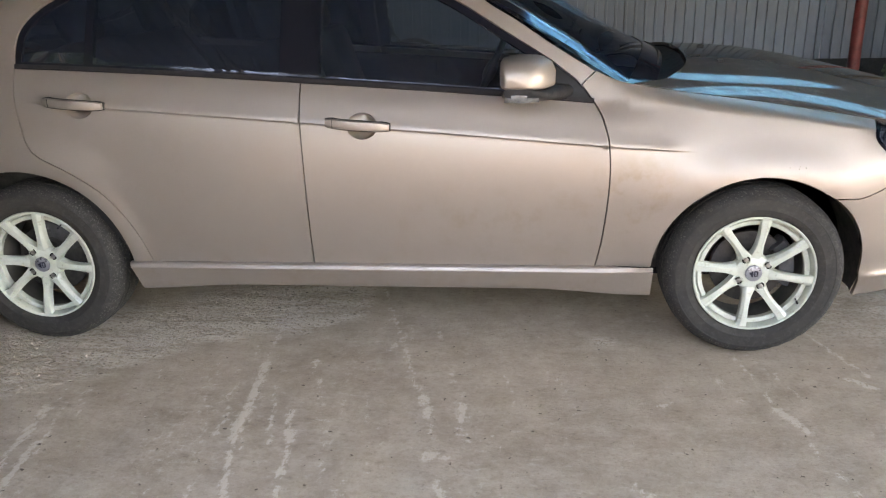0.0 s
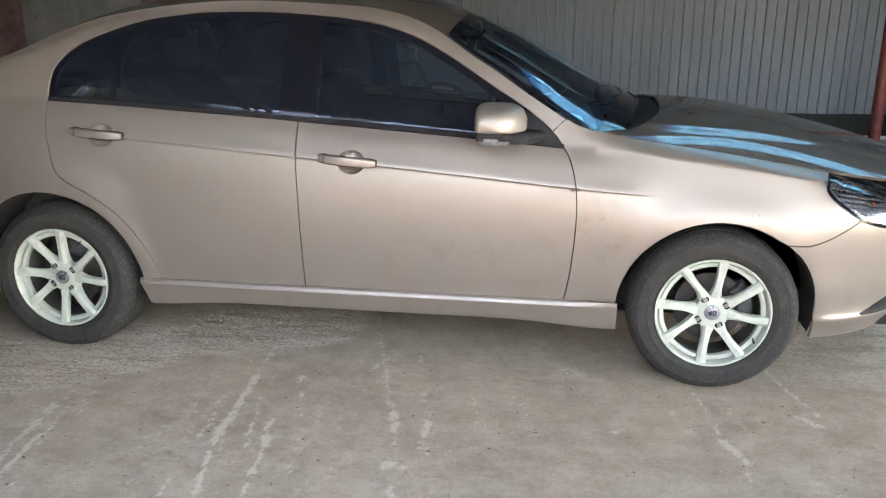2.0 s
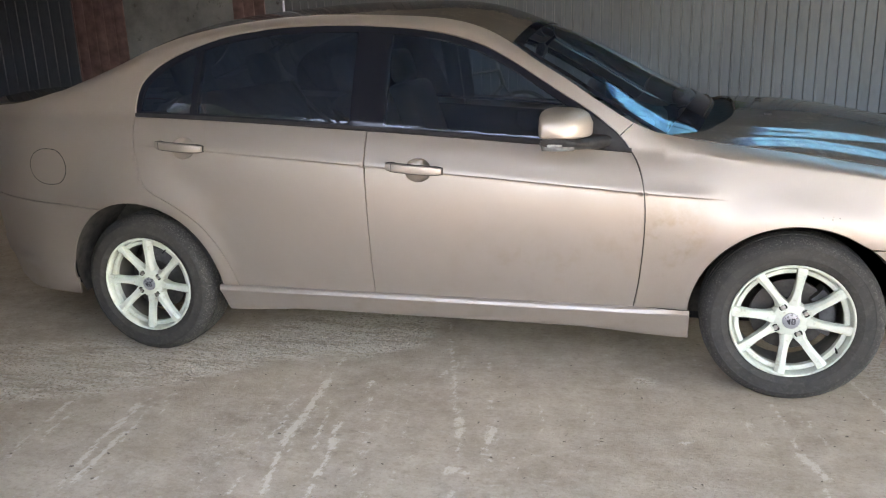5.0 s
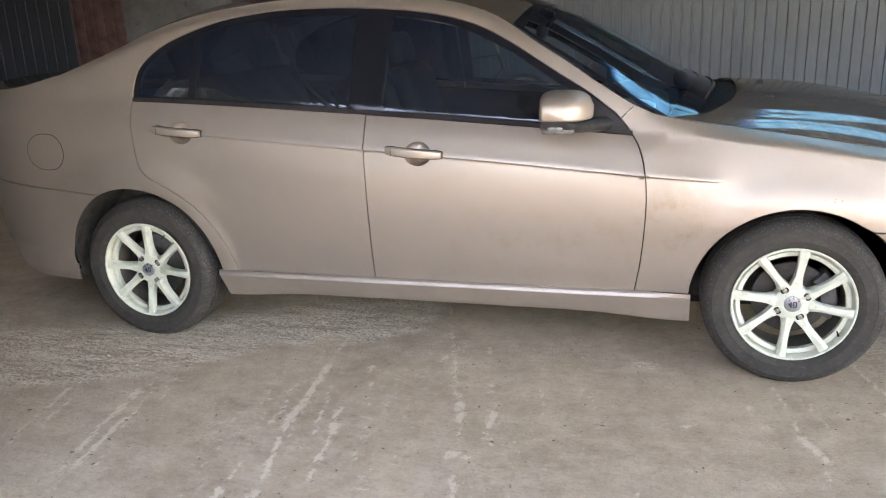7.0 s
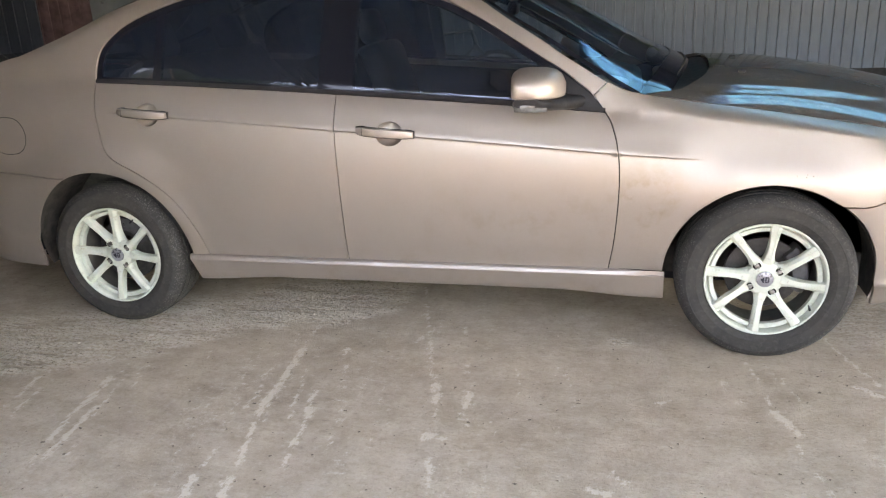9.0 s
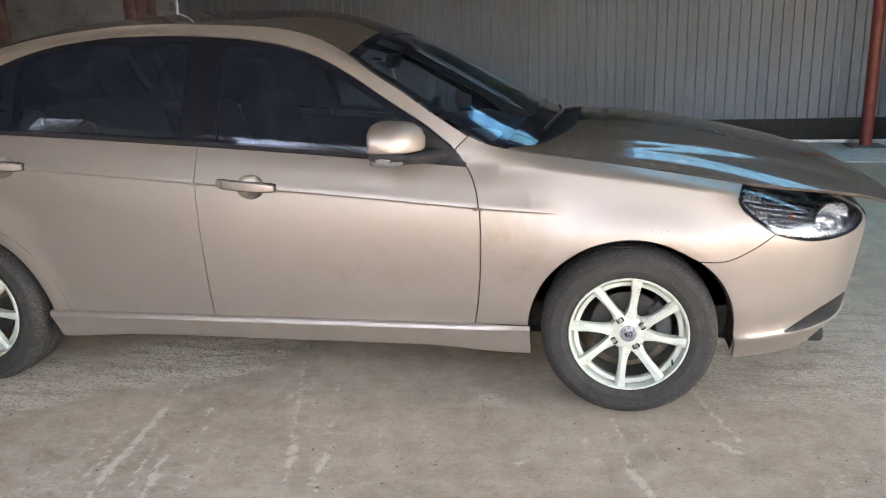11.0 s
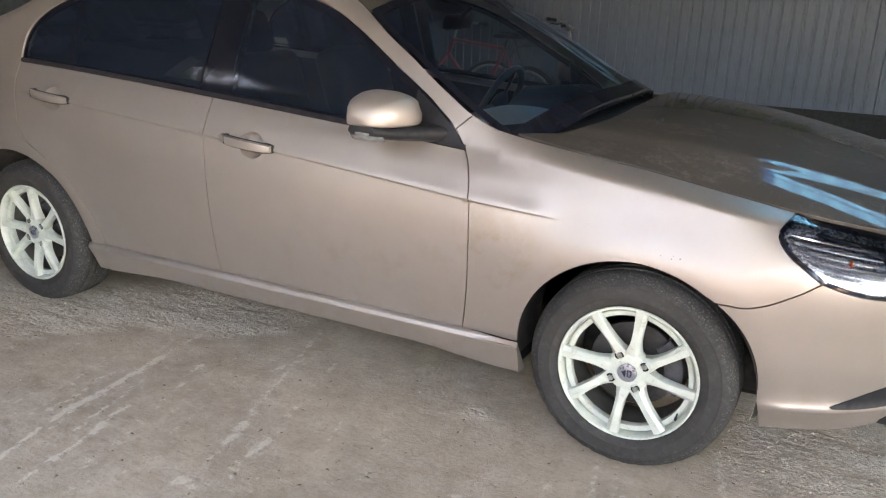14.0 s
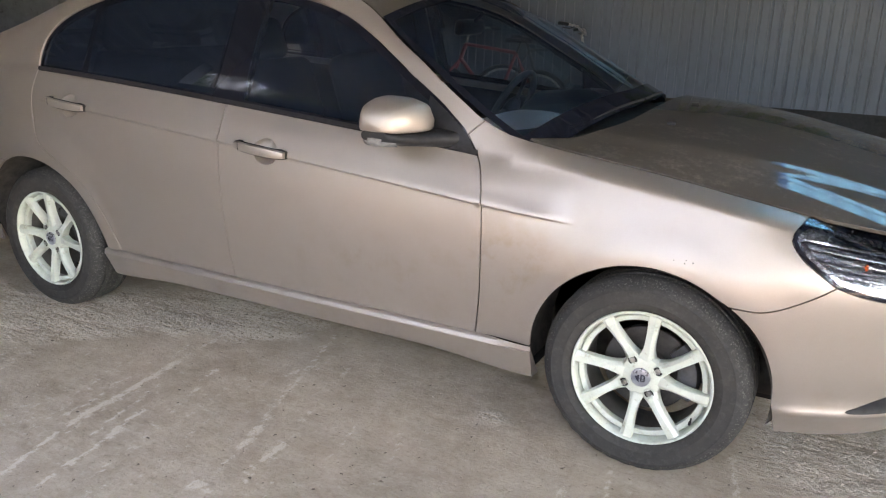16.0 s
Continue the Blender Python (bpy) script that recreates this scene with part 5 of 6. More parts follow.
# floor pan and engine bay
bm = bmesh.new()
box(bm, -2.25, 2.1, -0.58, 0.58, 0.20, 0.26, 0.02)
box(bm, -0.95, 0.98, -0.80, 0.80, 0.215, 0.265, 0.02)
part("floor_pan", bm_mesh("floor_pan", bm), UNDERBODY, car)
bm = bmesh.new()
box(bm, 0.93, 2.0, -0.60, 0.60, 0.30, 0.80, 0.05)
box(bm, 0.86, 0.95, -0.74, 0.74, 0.30, 0.955, 0.02)
part("engine_bay", bm_mesh("engine_bay", bm), UNDERBODY, car)
bm = bmesh.new()
rows = []
for v in np.linspace(-1, 1, 31):
    y = 0.735 * v
    xr = float(np.interp(abs(y), [k[1] for k in COWL[::-1]], [k[0] for k in COWL[::-1]]))
    zr = float(bonnet(np.array([xr]), np.array([y]))[0, 2])
    rows.append([bm.verts.new(c) for c in ((xr + 0.03, y, zr - 0.035), (xr - 0.002, y, zr - 0.018), (xr - 0.05, y, zr - 0.040), (xr - 0.10, y, zr - 0.036), (xr - 0.16, y, zr - 0.05))])
for a, b in zip(rows, rows[1:]):
    for i in range(4):
        bm.faces.new((a[i], b[i], b[i + 1], a[i + 1]))
part("cowl_panel", bm_mesh("cowl_panel", bm, 30), UNDERBODY, car, "black plastic cowl under the wipers")
for y0 in (-0.62, -0.02):
    bm = bmesh.new()
    def on_glass(y, lift):
        x = 0.945 + 0.125 * (1 - (y / 0.77) ** 2)
        q = top(np.array([x]), np.array([y / 0.77]))[0]
        return (q[0] + 0.006, y, q[2] + lift)
    ys = np.linspace(y0, y0 + 0.58, 9)
    tube(bm, [on_glass(y, 0.006) for y in ys], 0.0035, 6)
    tube(bm, [on_glass(y, 0.003) for y in ys], 0.004, 6)
    part("wiper", bm_mesh("wiper", bm), UNDERBODY, car)
for y in (-0.43, -0.06):
    bm = bmesh.new()
    z = float(bonnet(np.array([1.27]), np.array([y]))[0, 2])
    box(bm, 1.257, 1.283, y - 0.010, y + 0.010, z - 0.003, z + 0.008, 0.004)
    part("washer_jet", bm_mesh("washer_jet", bm), BLACK_PLASTIC, car)


# cabin
def seat(x, y, wide, name):
    bm = bmesh.new()
    box(bm, x - 0.05, x + 0.48, y - wide, y + wide, 0.42, 0.58, 0.06, 3)
    base = part(name, bm_mesh(name, bm, 60), SEAT_CLOTH, car)
    bm = bmesh.new()
    box(bm, -0.08, 0.08, -wide + 0.02, wide - 0.02, 0.0, 0.62, 0.055, 3)
    bm.transform(pose(x, y, 0.54, 0, -18, 0))
    part("backrest", bm_mesh("backrest", bm, 60), SEAT_CLOTH, base)
    for dy in ((0,) if wide < 0.4 else (-0.36, 0.36)):
        bm = bmesh.new()
        box(bm, -0.045, 0.045, -0.13, 0.13, 0.62, 0.80, 0.04, 3)
        tube(bm, [(0, -0.05, 0.50), (0, -0.05, 0.68)], 0.006, 6)
        tube(bm, [(0, 0.05, 0.50), (0, 0.05, 0.68)], 0.006, 6)
        bm.transform(pose(x, y + dy, 0.54, 0, -18, 0))
        part("headrest", bm_mesh("headrest", bm, 60), SEAT_CLOTH, base)


seat(-0.28, -0.36, 0.25, "front_seat")
seat(-0.28, 0.36, 0.25, "front_seat")
seat(-1.10, 0.0, 0.62, "rear_seat")
bm = bmesh.new()
prof = [(0.94, 0.93), (0.86, 0.975), (0.70, 0.985), (0.55, 0.965), (0.47, 0.92), (0.45, 0.82), (0.50, 0.66), (0.62, 0.55), (0.94, 0.55)]
rows = []
for y in np.linspace(-0.70, 0.70, 29):
    hump = 0.045 * math.exp(-(((y - 0.36) / 0.17) ** 4))
    rows.append([bm.verts.new((x - (hump * 0.8 if x < 0.6 else 0), y, z + (hump if 0.5 < x < 0.72 and z > 0.9 else 0.0) - 0.02 * (abs(y) / 0.7) ** 4)) for x, z in prof])
for a, b in zip(rows, rows[1:]):
    for i in range(len(prof)):
        j = (i + 1) % len(prof)
        bm.faces.new((a[i], b[i], b[j], a[j]))
bm.faces.new(rows[0])
bm.faces.new(rows[-1])
part("dashboard", bm_mesh("dashboard", bm, 50), CABIN_GREY, car, "grey dashboard behind the windscreen")
# added pale dome where daylight through the windscreen brightens the dashboard
bm = bmesh.new()
rows = []
for f in np.linspace(0, 1, 9):
    rows.append([bm.verts.new((0.715 + 0.125 * f * math.copysign(abs(math.cos(a)) ** 0.7, math.cos(a)), -0.36 + 0.255 * f * math.copysign(abs(math.sin(a)) ** 0.7, math.sin(a)), 1.002 - 0.024 * f**3)) for a in np.linspace(0, math.tau, 41)[:-1]])
for a, b in zip(rows[1:], rows[2:]):
    for i in range(40):
        bm.faces.new((a[i], a[(i + 1) % 40], b[(i + 1) % 40], b[i]))
bm.faces.new(rows[1])
bmesh.ops.delete(bm, geom=rows[0], context="VERTS")
part("dashboard_lit_patch", bm_mesh("dashboard_lit_patch", bm, 60), LIT_PATCH_GREY, car, "pale grey patch standing for the lit top of the dashboard")
bm = bmesh.new()
ring = [(0.19 * math.cos(a), 0.19 * math.sin(a), 0) for a in np.linspace(0, math.tau, 40)]
tube(bm, ring, 0.0155, 10, cap=False)
bmesh.ops.create_uvsphere(bm, u_segments=16, v_segments=8, radius=0.07, matrix=Matrix.Diagonal((1, 1, 0.45, 1)))
for a in (0, 180, 270):
    tube(bm, [(0.05 * math.cos(radians(a)), 0.05 * math.sin(radians(a)), -0.005), (0.18 * math.cos(radians(a)), 0.18 * math.sin(radians(a)), 0)], 0.014, 8, flat=0.5)
bm.transform(pose(0.36, 0.36, 0.91, 0, -65, 0))
part("steering_wheel", bm_mesh("steering_wheel", bm, 60), CABIN_GREY, car)
bm = bmesh.new()
box(bm, -0.02, 0.02, -0.125, 0.125, -0.032, 0.032, 0.018, 3)
tube(bm, [(0.01, 0, 0.02), (0.05, 0, 0.07)], 0.008, 8)
bm.transform(pose(0.315, 0, 1.285, 0, 10, 4))
part("inside_mirror", bm_mesh("inside_mirror", bm, 60), BLACK_PLASTIC, car)
bm = bmesh.new()
box(bm, -0.35, 0.6, -0.12, 0.12, 0.35, 0.60, 0.04)
part("centre_console", bm_mesh("centre_console", bm, 60), CABIN, car)
bm = bmesh.new()
box(bm, -1.95, -1.30, -0.66, 0.66, 0.98, 1.04, 0.02)
part("parcel_shelf", bm_mesh("parcel_shelf", bm), CABIN, car)
both("door_card", panel("door_card", ring_of(BELT_LINE[::4] - (0, 0.01), straight([(0.757, 0.92), (0.75, 0.36), (-1.0, 0.36), (-1.30, 0.85)])), side, step=0.09, gap=0.0, depth=0.05, thick=0.004), CABIN)
roof_lining = ring_of(straight([(-1.26, -0.97), (0.25, -0.97)], 0.04), straight([(0.25, -0.97), (0.25, 0.97)], 0.05), straight([(0.25, 0.97), (-1.26, 0.97)], 0.04), straight([(-1.26, 0.97), (-1.26, -0.97)], 0.05))
part("roof_lining", panel("roof_lining", roof_lining, top, step=0.08, gap=0.0, depth=0.02, thick=0.004), CABIN, car)

# small stone chips over the front wheel arch
rng_c = random.Random(3)
for k in range(4):
    u, z = 1.40 + 0.07 * rng_c.random(), 0.708 + 0.010 * rng_c.random()
    r = 0.0010 + 0.0014 * rng_c.random()
    bm = bmesh.new()
    bm.faces.new([bm.verts.new(side(np.array([u + r * math.cos(t) * (0.7 + 0.6 * rng_c.random())]), np.array([z + r * math.sin(t)]))[0] + (0, -0.0007, 0)) for t in np.linspace(0, math.tau, 8)[:-1]])
    part("paint_chip", bm, UNDERBODY, car, "dark stone chip in the paint")


# ---- the yard: ground, wall, canopy ----
def value_noise(x, y, seed=0):
    rng = np.random.RandomState(seed)
    tab = rng.rand(256, 256)
    xi, yi = np.floor(x).astype(int), np.floor(y).astype(int)
    fx, fy = x - xi, y - yi
    fx, fy = fx * fx * (3 - 2 * fx), fy * fy * (3 - 2 * fy)
    g = lambda a, b: tab[a % 256, b % 256]
    return (g(xi, yi) * (1 - fx) + g(xi + 1, yi) * fx) * (1 - fy) + (g(xi, yi + 1) * (1 - fx) + g(xi + 1, yi + 1) * fx) * fy


def fractal(x, y, seed=0, octaves=5):
    v, a, s = 0, 0.5, 1.0
    for o in range(octaves):
        v = v + a * value_noise(x * s, y * s, seed + o)
        a, s = a * 0.55, s * 2.03
    return v


# scraped lines: points along each, width, strength
SCRAPE_LINES = [
    ([(-0.49, -0.32), (-0.46, -0.62), (-0.43, -1.03)], 0.014, 0.6), ([(-0.43, -1.03), (-0.39, -1.29), (-0.38, -1.49)], 0.022, 1.0), ([(-0.38, -1.49), (-0.35, -1.62), (-0.29, -1.85)], 0.014, 0.95), ([(-0.41, -1.40), (-0.37, -1.52)], 0.030, 0.6),
    ([(-0.49, -1.28), (-0.49, -1.39)], 0.017, 0.85), ([(-0.44, -1.36), (-0.43, -1.52)], 0.012, 0.6), ([(-0.34, -1.18), (-0.25, -1.56)], 0.011, 0.65), ([(-0.23, -1.36), (-0.20, -1.50)], 0.015, 0.75), ([(-0.205, -1.48), (-0.19, -1.53)], 0.020, 1.25),
    ([(-0.19, -1.56), (-0.17, -1.68)], 0.012, 0.75), ([(-0.175, -1.68), (-0.14, -1.85)], 0.013, 0.95), ([(-0.24, -1.00), (-0.19, -1.17)], 0.020, 0.55),
    ([(-0.10, -0.27), (-0.03, -0.52), (0.06, -0.82)], 0.012, 0.65), ([(0.06, -0.82), (0.12, -1.04), (0.19, -1.25)], 0.016, 0.5), ([(0.19, -1.25), (0.23, -1.40), (0.26, -1.50)], 0.018, 0.85), ([(0.25, -1.60), (0.29, -1.61)], 0.030, 1.1), ([(0.28, -1.72), (0.34, -1.90)], 0.018, 0.75),
    ([(0.20, -0.72), (0.23, -0.88), (0.29, -1.14)], 0.009, 0.5), ([(0.335, -1.30), (0.355, -1.50)], 0.026, 0.85), ([(0.06, -0.80), (0.02, -0.90)], 0.018, 0.45),
    ([(-1.08, -1.38), (-1.03, -1.67), (-0.95, -1.98)], 0.013, 0.85), ([(-1.06, -1.40), (-1.03, -1.58)], 0.011, 0.8), ([(-1.02, -1.36), (-0.95, -1.66)], 0.010, 0.55), ([(-0.98, -1.60), (-0.93, -1.93)], 0.014, 0.9), ([(-0.90, -1.75), (-0.87, -1.90)], 0.010, 0.5),
    ([(-1.39, -1.26), (-1.33, -1.61)], 0.016, 0.85), ([(-1.33, -1.61), (-1.28, -1.85)], 0.015, 0.7), ([(-1.30, -1.45), (-1.26, -1.70)], 0.011, 0.6), ([(-0.41, -1.77), (-0.40, -1.87)], 0.014, 0.5), ([(-0.40, -1.94), (-0.38, -2.08)], 0.022, 0.9), ([(-0.285, -1.92), (-0.26, -2.05)], 0.020, 0.9),
    ([(1.30, -0.88), (1.33, -1.10), (1.345, -1.25)], 0.011, 0.45), ([(1.345, -1.27), (1.41, -1.40)], 0.021, 0.95), ([(1.39, -1.47), (1.40, -1.56)], 0.016, 0.6), ([(1.42, -1.62), (1.46, -1.95)], 0.020, 0.5), ([(1.62, -0.63), (1.67, -0.86), (1.72, -1.02)], 0.012, 0.6), ([(1.64, -1.05), (1.71, -1.11)], 0.021, 0.8),
    ([(1.20, -1.07), (1.21, -1.12)], 0.020, 0.55), ([(1.22, -1.20), (1.27, -1.22)], 0.030, 0.35), ([(0.92, -1.31), (1.02, -1.24)], 0.014, 0.45), ([(0.83, -1.71), (0.87, -1.75)], 0.024, 0.75), ([(0.78, -1.80), (0.88, -1.83)], 0.024, 0.75), ([(0.62, -1.04), (0.62, -1.16)], 0.012, 0.4), ([(0.82, -0.75), (0.86, -0.75)], 0.022, 0.6),
]
SCRAPES = [(a, b, w, k) for pts, w, k in SCRAPE_LINES for a, b in zip(pts, pts[1:])]
rng_s = random.Random(5)
for _ in range(46):
    sx = rng_s.choice((rng_s.uniform(-1.7, 0.5), rng_s.uniform(-0.6, 0.4), rng_s.uniform(-1.7, 2.2)))
    sy = rng_s.uniform(-2.2, -0.5)
    ln = rng_s.uniform(0.06, 0.28)
    lean_ = -0.22 + rng_s.uniform(-0.07, 0.07)
    SCRAPES.append(((sx, sy), (sx + lean_ * ln, sy + ln), rng_s.uniform(0.005, 0.010), rng_s.uniform(0.25, 0.5)))
GRIT_BAND = [(-2.6, -1.80), (-1.60, -1.40), (-1.17, -1.20), (-1.0, -1.08), (-0.83, -0.90), (-0.55, -0.73), (-0.35, -0.70), (-0.15, -0.55), (0.5, -0.3)]


def ground_masks(x, y):
    wx, wy = x + 0.022 * (fractal(x * 9, y * 9, 3) - 0.5), y + 0.03 * (fractal(x * 9, y * 9, 11) - 0.5)
    sc = np.zeros_like(x)
    for (ax, ay), (bx, by), w, k in SCRAPES:
        dx, dy = bx - ax, by - ay
        l2 = dx * dx + dy * dy
        t = np.clip(((wx - ax) * dx + (wy - ay) * dy) / l2, 0, 1)
        d = np.hypot(wx - ax - t * dx, wy - ay - t * dy) / 0.75
        broken = ease(0.36, 0.52, fractal(x * 30 + ax * 7, y * 9, 29, 4))
        sc = np.maximum(sc, 1.25 * k * np.exp(-((d / w) ** 2)) * (0.25 + 0.75 * broken))
    sc = np.maximum(sc, 0.22 * ease(0.58, 0.74, fractal((x + 0.25 * y) * 9, y * 1.6, 41)) * ease(0.3, 0.7, fractal(x * 0.9, y * 0.9, 43)))
    band = np.interp(x, [p[0] for p in GRIT_BAND], [p[1] for p in GRIT_BAND])
    e = y - band + 0.10 * (fractal(x * 3, y * 3, 51) - 0.5)
    gr = ease(-0.13, 0.03, e) * ease(0.85, 0.40, e) * ease(-0.08, -0.19, x + 0.06 * (fractal(x * 5, y * 5, 53) - 0.5))
    fr = 0.6 * ease(1.52, 1.72, x) * ease(-0.90, -0.60, y + 0.12 * (fractal(x * 3, y * 3, 57) - 0.5)) * ease(0.9, 0.4, y)
    spot = np.exp(-(((x - 0.84) / 0.05) ** 2) - (((y + 0.79) / 0.035) ** 2))
    gr = np.maximum(np.maximum(np.maximum(gr, fr), 1.2 * spot), 0.10)
    return np.clip(sc, 0, 1), np.clip(gr * (0.8 + 1.2 * (fractal(x * 7, y * 7, 61) - 0.4)), 0, 1)


def ground_mesh():
    def axis(lo, hi, a, b, fine):
        mid = np.arange(a, b + 1e-6, fine)
        left, right = [a], [b]
        s = fine
        while left[-1] > lo:
            s *= 1.35
            left.append(left[-1] - s)
        s = fine
        while right[-1] < hi:
            s *= 1.35
            right.append(right[-1] + s)
        return np.concatenate([left[:0:-1], mid, right[1:]])

    xs, ys = axis(-400, 400, -2.7, 2.8, 0.0125), axis(-400, 400, -2.35, 0.5, 0.0125)
    X, Y = np.meshgrid(xs, ys)
    sc, gr = ground_masks(X, Y)
    near = ease(9, 4, np.hypot(X, Y + 0.9))
    Z = near * (0.010 * (fractal(X * 1.3, Y * 1.3, 71) - 0.5) + 0.006 * (fractal(X * 6, Y * 6, 73) - 0.5) + gr * 0.012 * (fractal(X * 32, Y * 32, 77, 3) - 0.5) + sc * 0.002)
    for wx_ in (1.35, -1.35):
        for wy_ in (-0.77, 0.77):
            k = np.exp(-(((X - wx_) / 0.12) ** 2) - (((Y - wy_) / 0.13) ** 2))
            Z = Z * (1 - k) - 0.003 * k
    me = bpy.data.meshes.new("ground")
    h, w = X.shape
    idx = np.arange(h * w).reshape(h, w)
    quads = np.stack([idx[:-1, :-1], idx[:-1, 1:], idx[1:, 1:], idx[1:, :-1]], -1).reshape(-1, 4)
    me.vertices.add(h * w)
    me.vertices.foreach_set("co", np.stack([X, Y, Z], -1).astype(np.float32).ravel())
    me.loops.add(quads.size)
    me.loops.foreach_set("vertex_index", quads.astype(np.int32).ravel())
    me.polygons.add(len(quads))
    me.polygons.foreach_set("loop_start", np.arange(0, quads.size, 4, dtype=np.int32))
    me.update(calc_edges=True)
    me.polygons.foreach_set("use_smooth", [True] * len(quads))
    for nm, v in (("scrape", sc), ("grit", gr)):
        at2 = me.attributes.new(nm, "FLOAT", "POINT")
        at2.data.foreach_set("value", v.astype(np.float32).ravel())
    return me


ground = part("ground", ground_mesh(), GROUND)
tagged(ground, "dusty grey-brown concrete ground with pale scrapes and grit", "ground", kind="structure")


def profiled_sheet(name, x0, x1, z0, z1, pitch, material, rib=0.030, deep=0.018):
    """Upright ribbed sheet in the xz plane, facing -y."""
    bm = bmesh.new()
    x, pts = x0, []
    while x < x1:
        pts += [(x, 0), (x + pitch - rib - 0.005, 0), (x + pitch - rib, -deep), (x + pitch - 0.004, -deep)]
        x += pitch
    pts.append((x, 0))
    for back in (0.0, 0.003):
        cols = [[bm.verts.new((px, py + back, z)) for z in (z0, z1)] for px, py in pts]
        for a, b in zip(cols, cols[1:]):
            bm.faces.new((a[0], b[0], b[1], a[1]) if not back else (a[1], b[1], b[0], a[0]))
    me = bpy.data.meshes.new(name)
    bm.to_mesh(me)
    bm.free()
    return me


WALL_Y, WALL_TOP = 6.9, 5.18
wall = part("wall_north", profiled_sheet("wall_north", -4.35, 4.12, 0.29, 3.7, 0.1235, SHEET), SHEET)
wall.location = (0, WALL_Y, 0)
tagged(wall, "white ribbed metal sheet wall, coloured dark for shade, dusty and grimy at the foot", "wall", kind="structure")
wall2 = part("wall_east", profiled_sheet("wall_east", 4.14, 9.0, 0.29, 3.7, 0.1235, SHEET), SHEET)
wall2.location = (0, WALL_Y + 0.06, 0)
tagged(wall2, "white ribbed metal sheet wall, coloured dark for deep shade", "wall", kind="structure")
for nm, xa, xb, mat, lab in (("wall_upper_west", -4.35, 1.7, SHEET, "white ribbed metal sheet of the upper wall, coloured dark for shade"), ("wall_upper_east", 1.7, 9.0, SHEET, "white ribbed metal sheet of the upper wall, coloured dark for shade")):
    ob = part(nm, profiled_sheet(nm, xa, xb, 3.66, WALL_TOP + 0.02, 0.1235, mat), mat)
    ob.location = (0, WALL_Y + 0.035, 0)
    tagged(ob, lab, "wall", kind="structure")
bm = bmesh.new()
box(bm, -4.35, 9.0, WALL_Y + 0.10, WALL_Y + 0.35, -0.02, 0.40, 0.01)
plinth = part("wall_plinth", bm_mesh("wall_plinth", bm), UNDERBODY)
tagged(plinth, "dark recessed footing under the sheet wall", "footing", kind="structure")
bm = bmesh.new()
box(bm, -4.3, 9.0, 5.2, WALL_Y + 0.1, -0.05, 0.015, 0.01)
apron = part("pavement", bm_mesh("pavement", bm), KERB)
tagged(apron, "pale concrete strip along the wall", "pavement", kind="structure")

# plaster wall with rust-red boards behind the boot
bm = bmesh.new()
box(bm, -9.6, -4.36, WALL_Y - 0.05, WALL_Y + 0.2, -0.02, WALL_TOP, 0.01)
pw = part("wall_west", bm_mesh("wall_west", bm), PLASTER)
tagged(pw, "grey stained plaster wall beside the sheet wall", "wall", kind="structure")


def board_stack(x0, x1, y, h, group):
    """Upright boards side by side with thin gaps."""
    t = thing("board_panel", "dark rust-red upright boards against the plaster wall", "boards", group)
    n = max(1, round((x1 - x0) / 0.18))
    w = (x1 - x0) / n
    for i in range(n):
        bm = bmesh.new()
        box(bm, x0 + i * w + 0.003, x0 + (i + 1) * w - 0.003, y - 0.03, y, 0.0, h - 0.02 * (i % 2), 0.004)
        part("board", bm_mesh("board", bm), RUSTY_BOARD, t)


board_stack(-5.12, -4.62, WALL_Y - 0.06, WALL_TOP - 0.05, "boards")
board_stack(-8.0, -6.95, WALL_Y - 0.06, WALL_TOP - 0.05, "boards")
gate = part("wall_dark_sheet", profiled_sheet("wall_dark_sheet", -14.0, -8.0, 0.0, WALL_TOP, 0.2, DARK_SHEET), DARK_SHEET)
gate.location = (0, WALL_Y - 0.15, 0)
tagged(gate, "dark blue ribbed metal sheet", "wall", kind="structure")


def post(x, y, h, r=0.068):
    t = thing("steel_post", "dark red painted steel pipe post on a base plate", "post", "canopy posts", pose(x, y, 0))
    bm = bmesh.new()
    tube(bm, [(0, 0, 0.0), (0, 0, h)], r, 20)
    part("pipe", bm_mesh("pipe", bm, 40), RED_OXIDE, t)
    bm = bmesh.new()
    box(bm, -0.2, 0.2, -0.2, 0.2, 0.0, 0.03, 0.004)
    part("base_plate", bm_mesh("base_plate", bm), TRUSS_STEEL, t)


for px, py in ((4.42, 6.35), (4.65, -4.35), (-7.5, -2.75)):
    post(px, py, 2.5 if py < 0 else 4.6)

# canopy: low pitched sheet roof on trusses, open above the wall and towards the yard
x0, x1 = -9.6, 9.1
near_y, far_y = -3.9, 7.4
def roof_height(y):
    return 2.76 + (y - near_y) * 2.44 / (far_y - near_y)


def roof_sheet(name, xa, xb, ya, yb, lift=0.0):
    """Ribbed roofing between two lines across the shed."""
    bm = bmesh.new()
    n = int((xb - xa) / 0.0625)
    cols = []
    for i in range(n + 1):
        x = xa + (xb - xa) * i / n
        up = 0.02 if i % 4 in (1, 2) else 0.0
        cols.append([bm.verts.new((x, y, roof_height(y) + up + lift)) for y in (near_edge(x) if ya is None else ya, yb)])
    for a, b in zip(cols, cols[1:]):
        bm.faces.new((a[0], b[0], b[1], a[1]))
    me = bpy.data.meshes.new(name)
    bm.to_mesh(me)
    bm.free()
    return me


def near_edge(x):
    """The roof's unseen open edge: askew, with a notch cut to let sky into reflections."""
    return -3.33 if -3.45 < x < -2.65 else min(-3.0, max(-4.5, -3.95 - 0.13 * x))


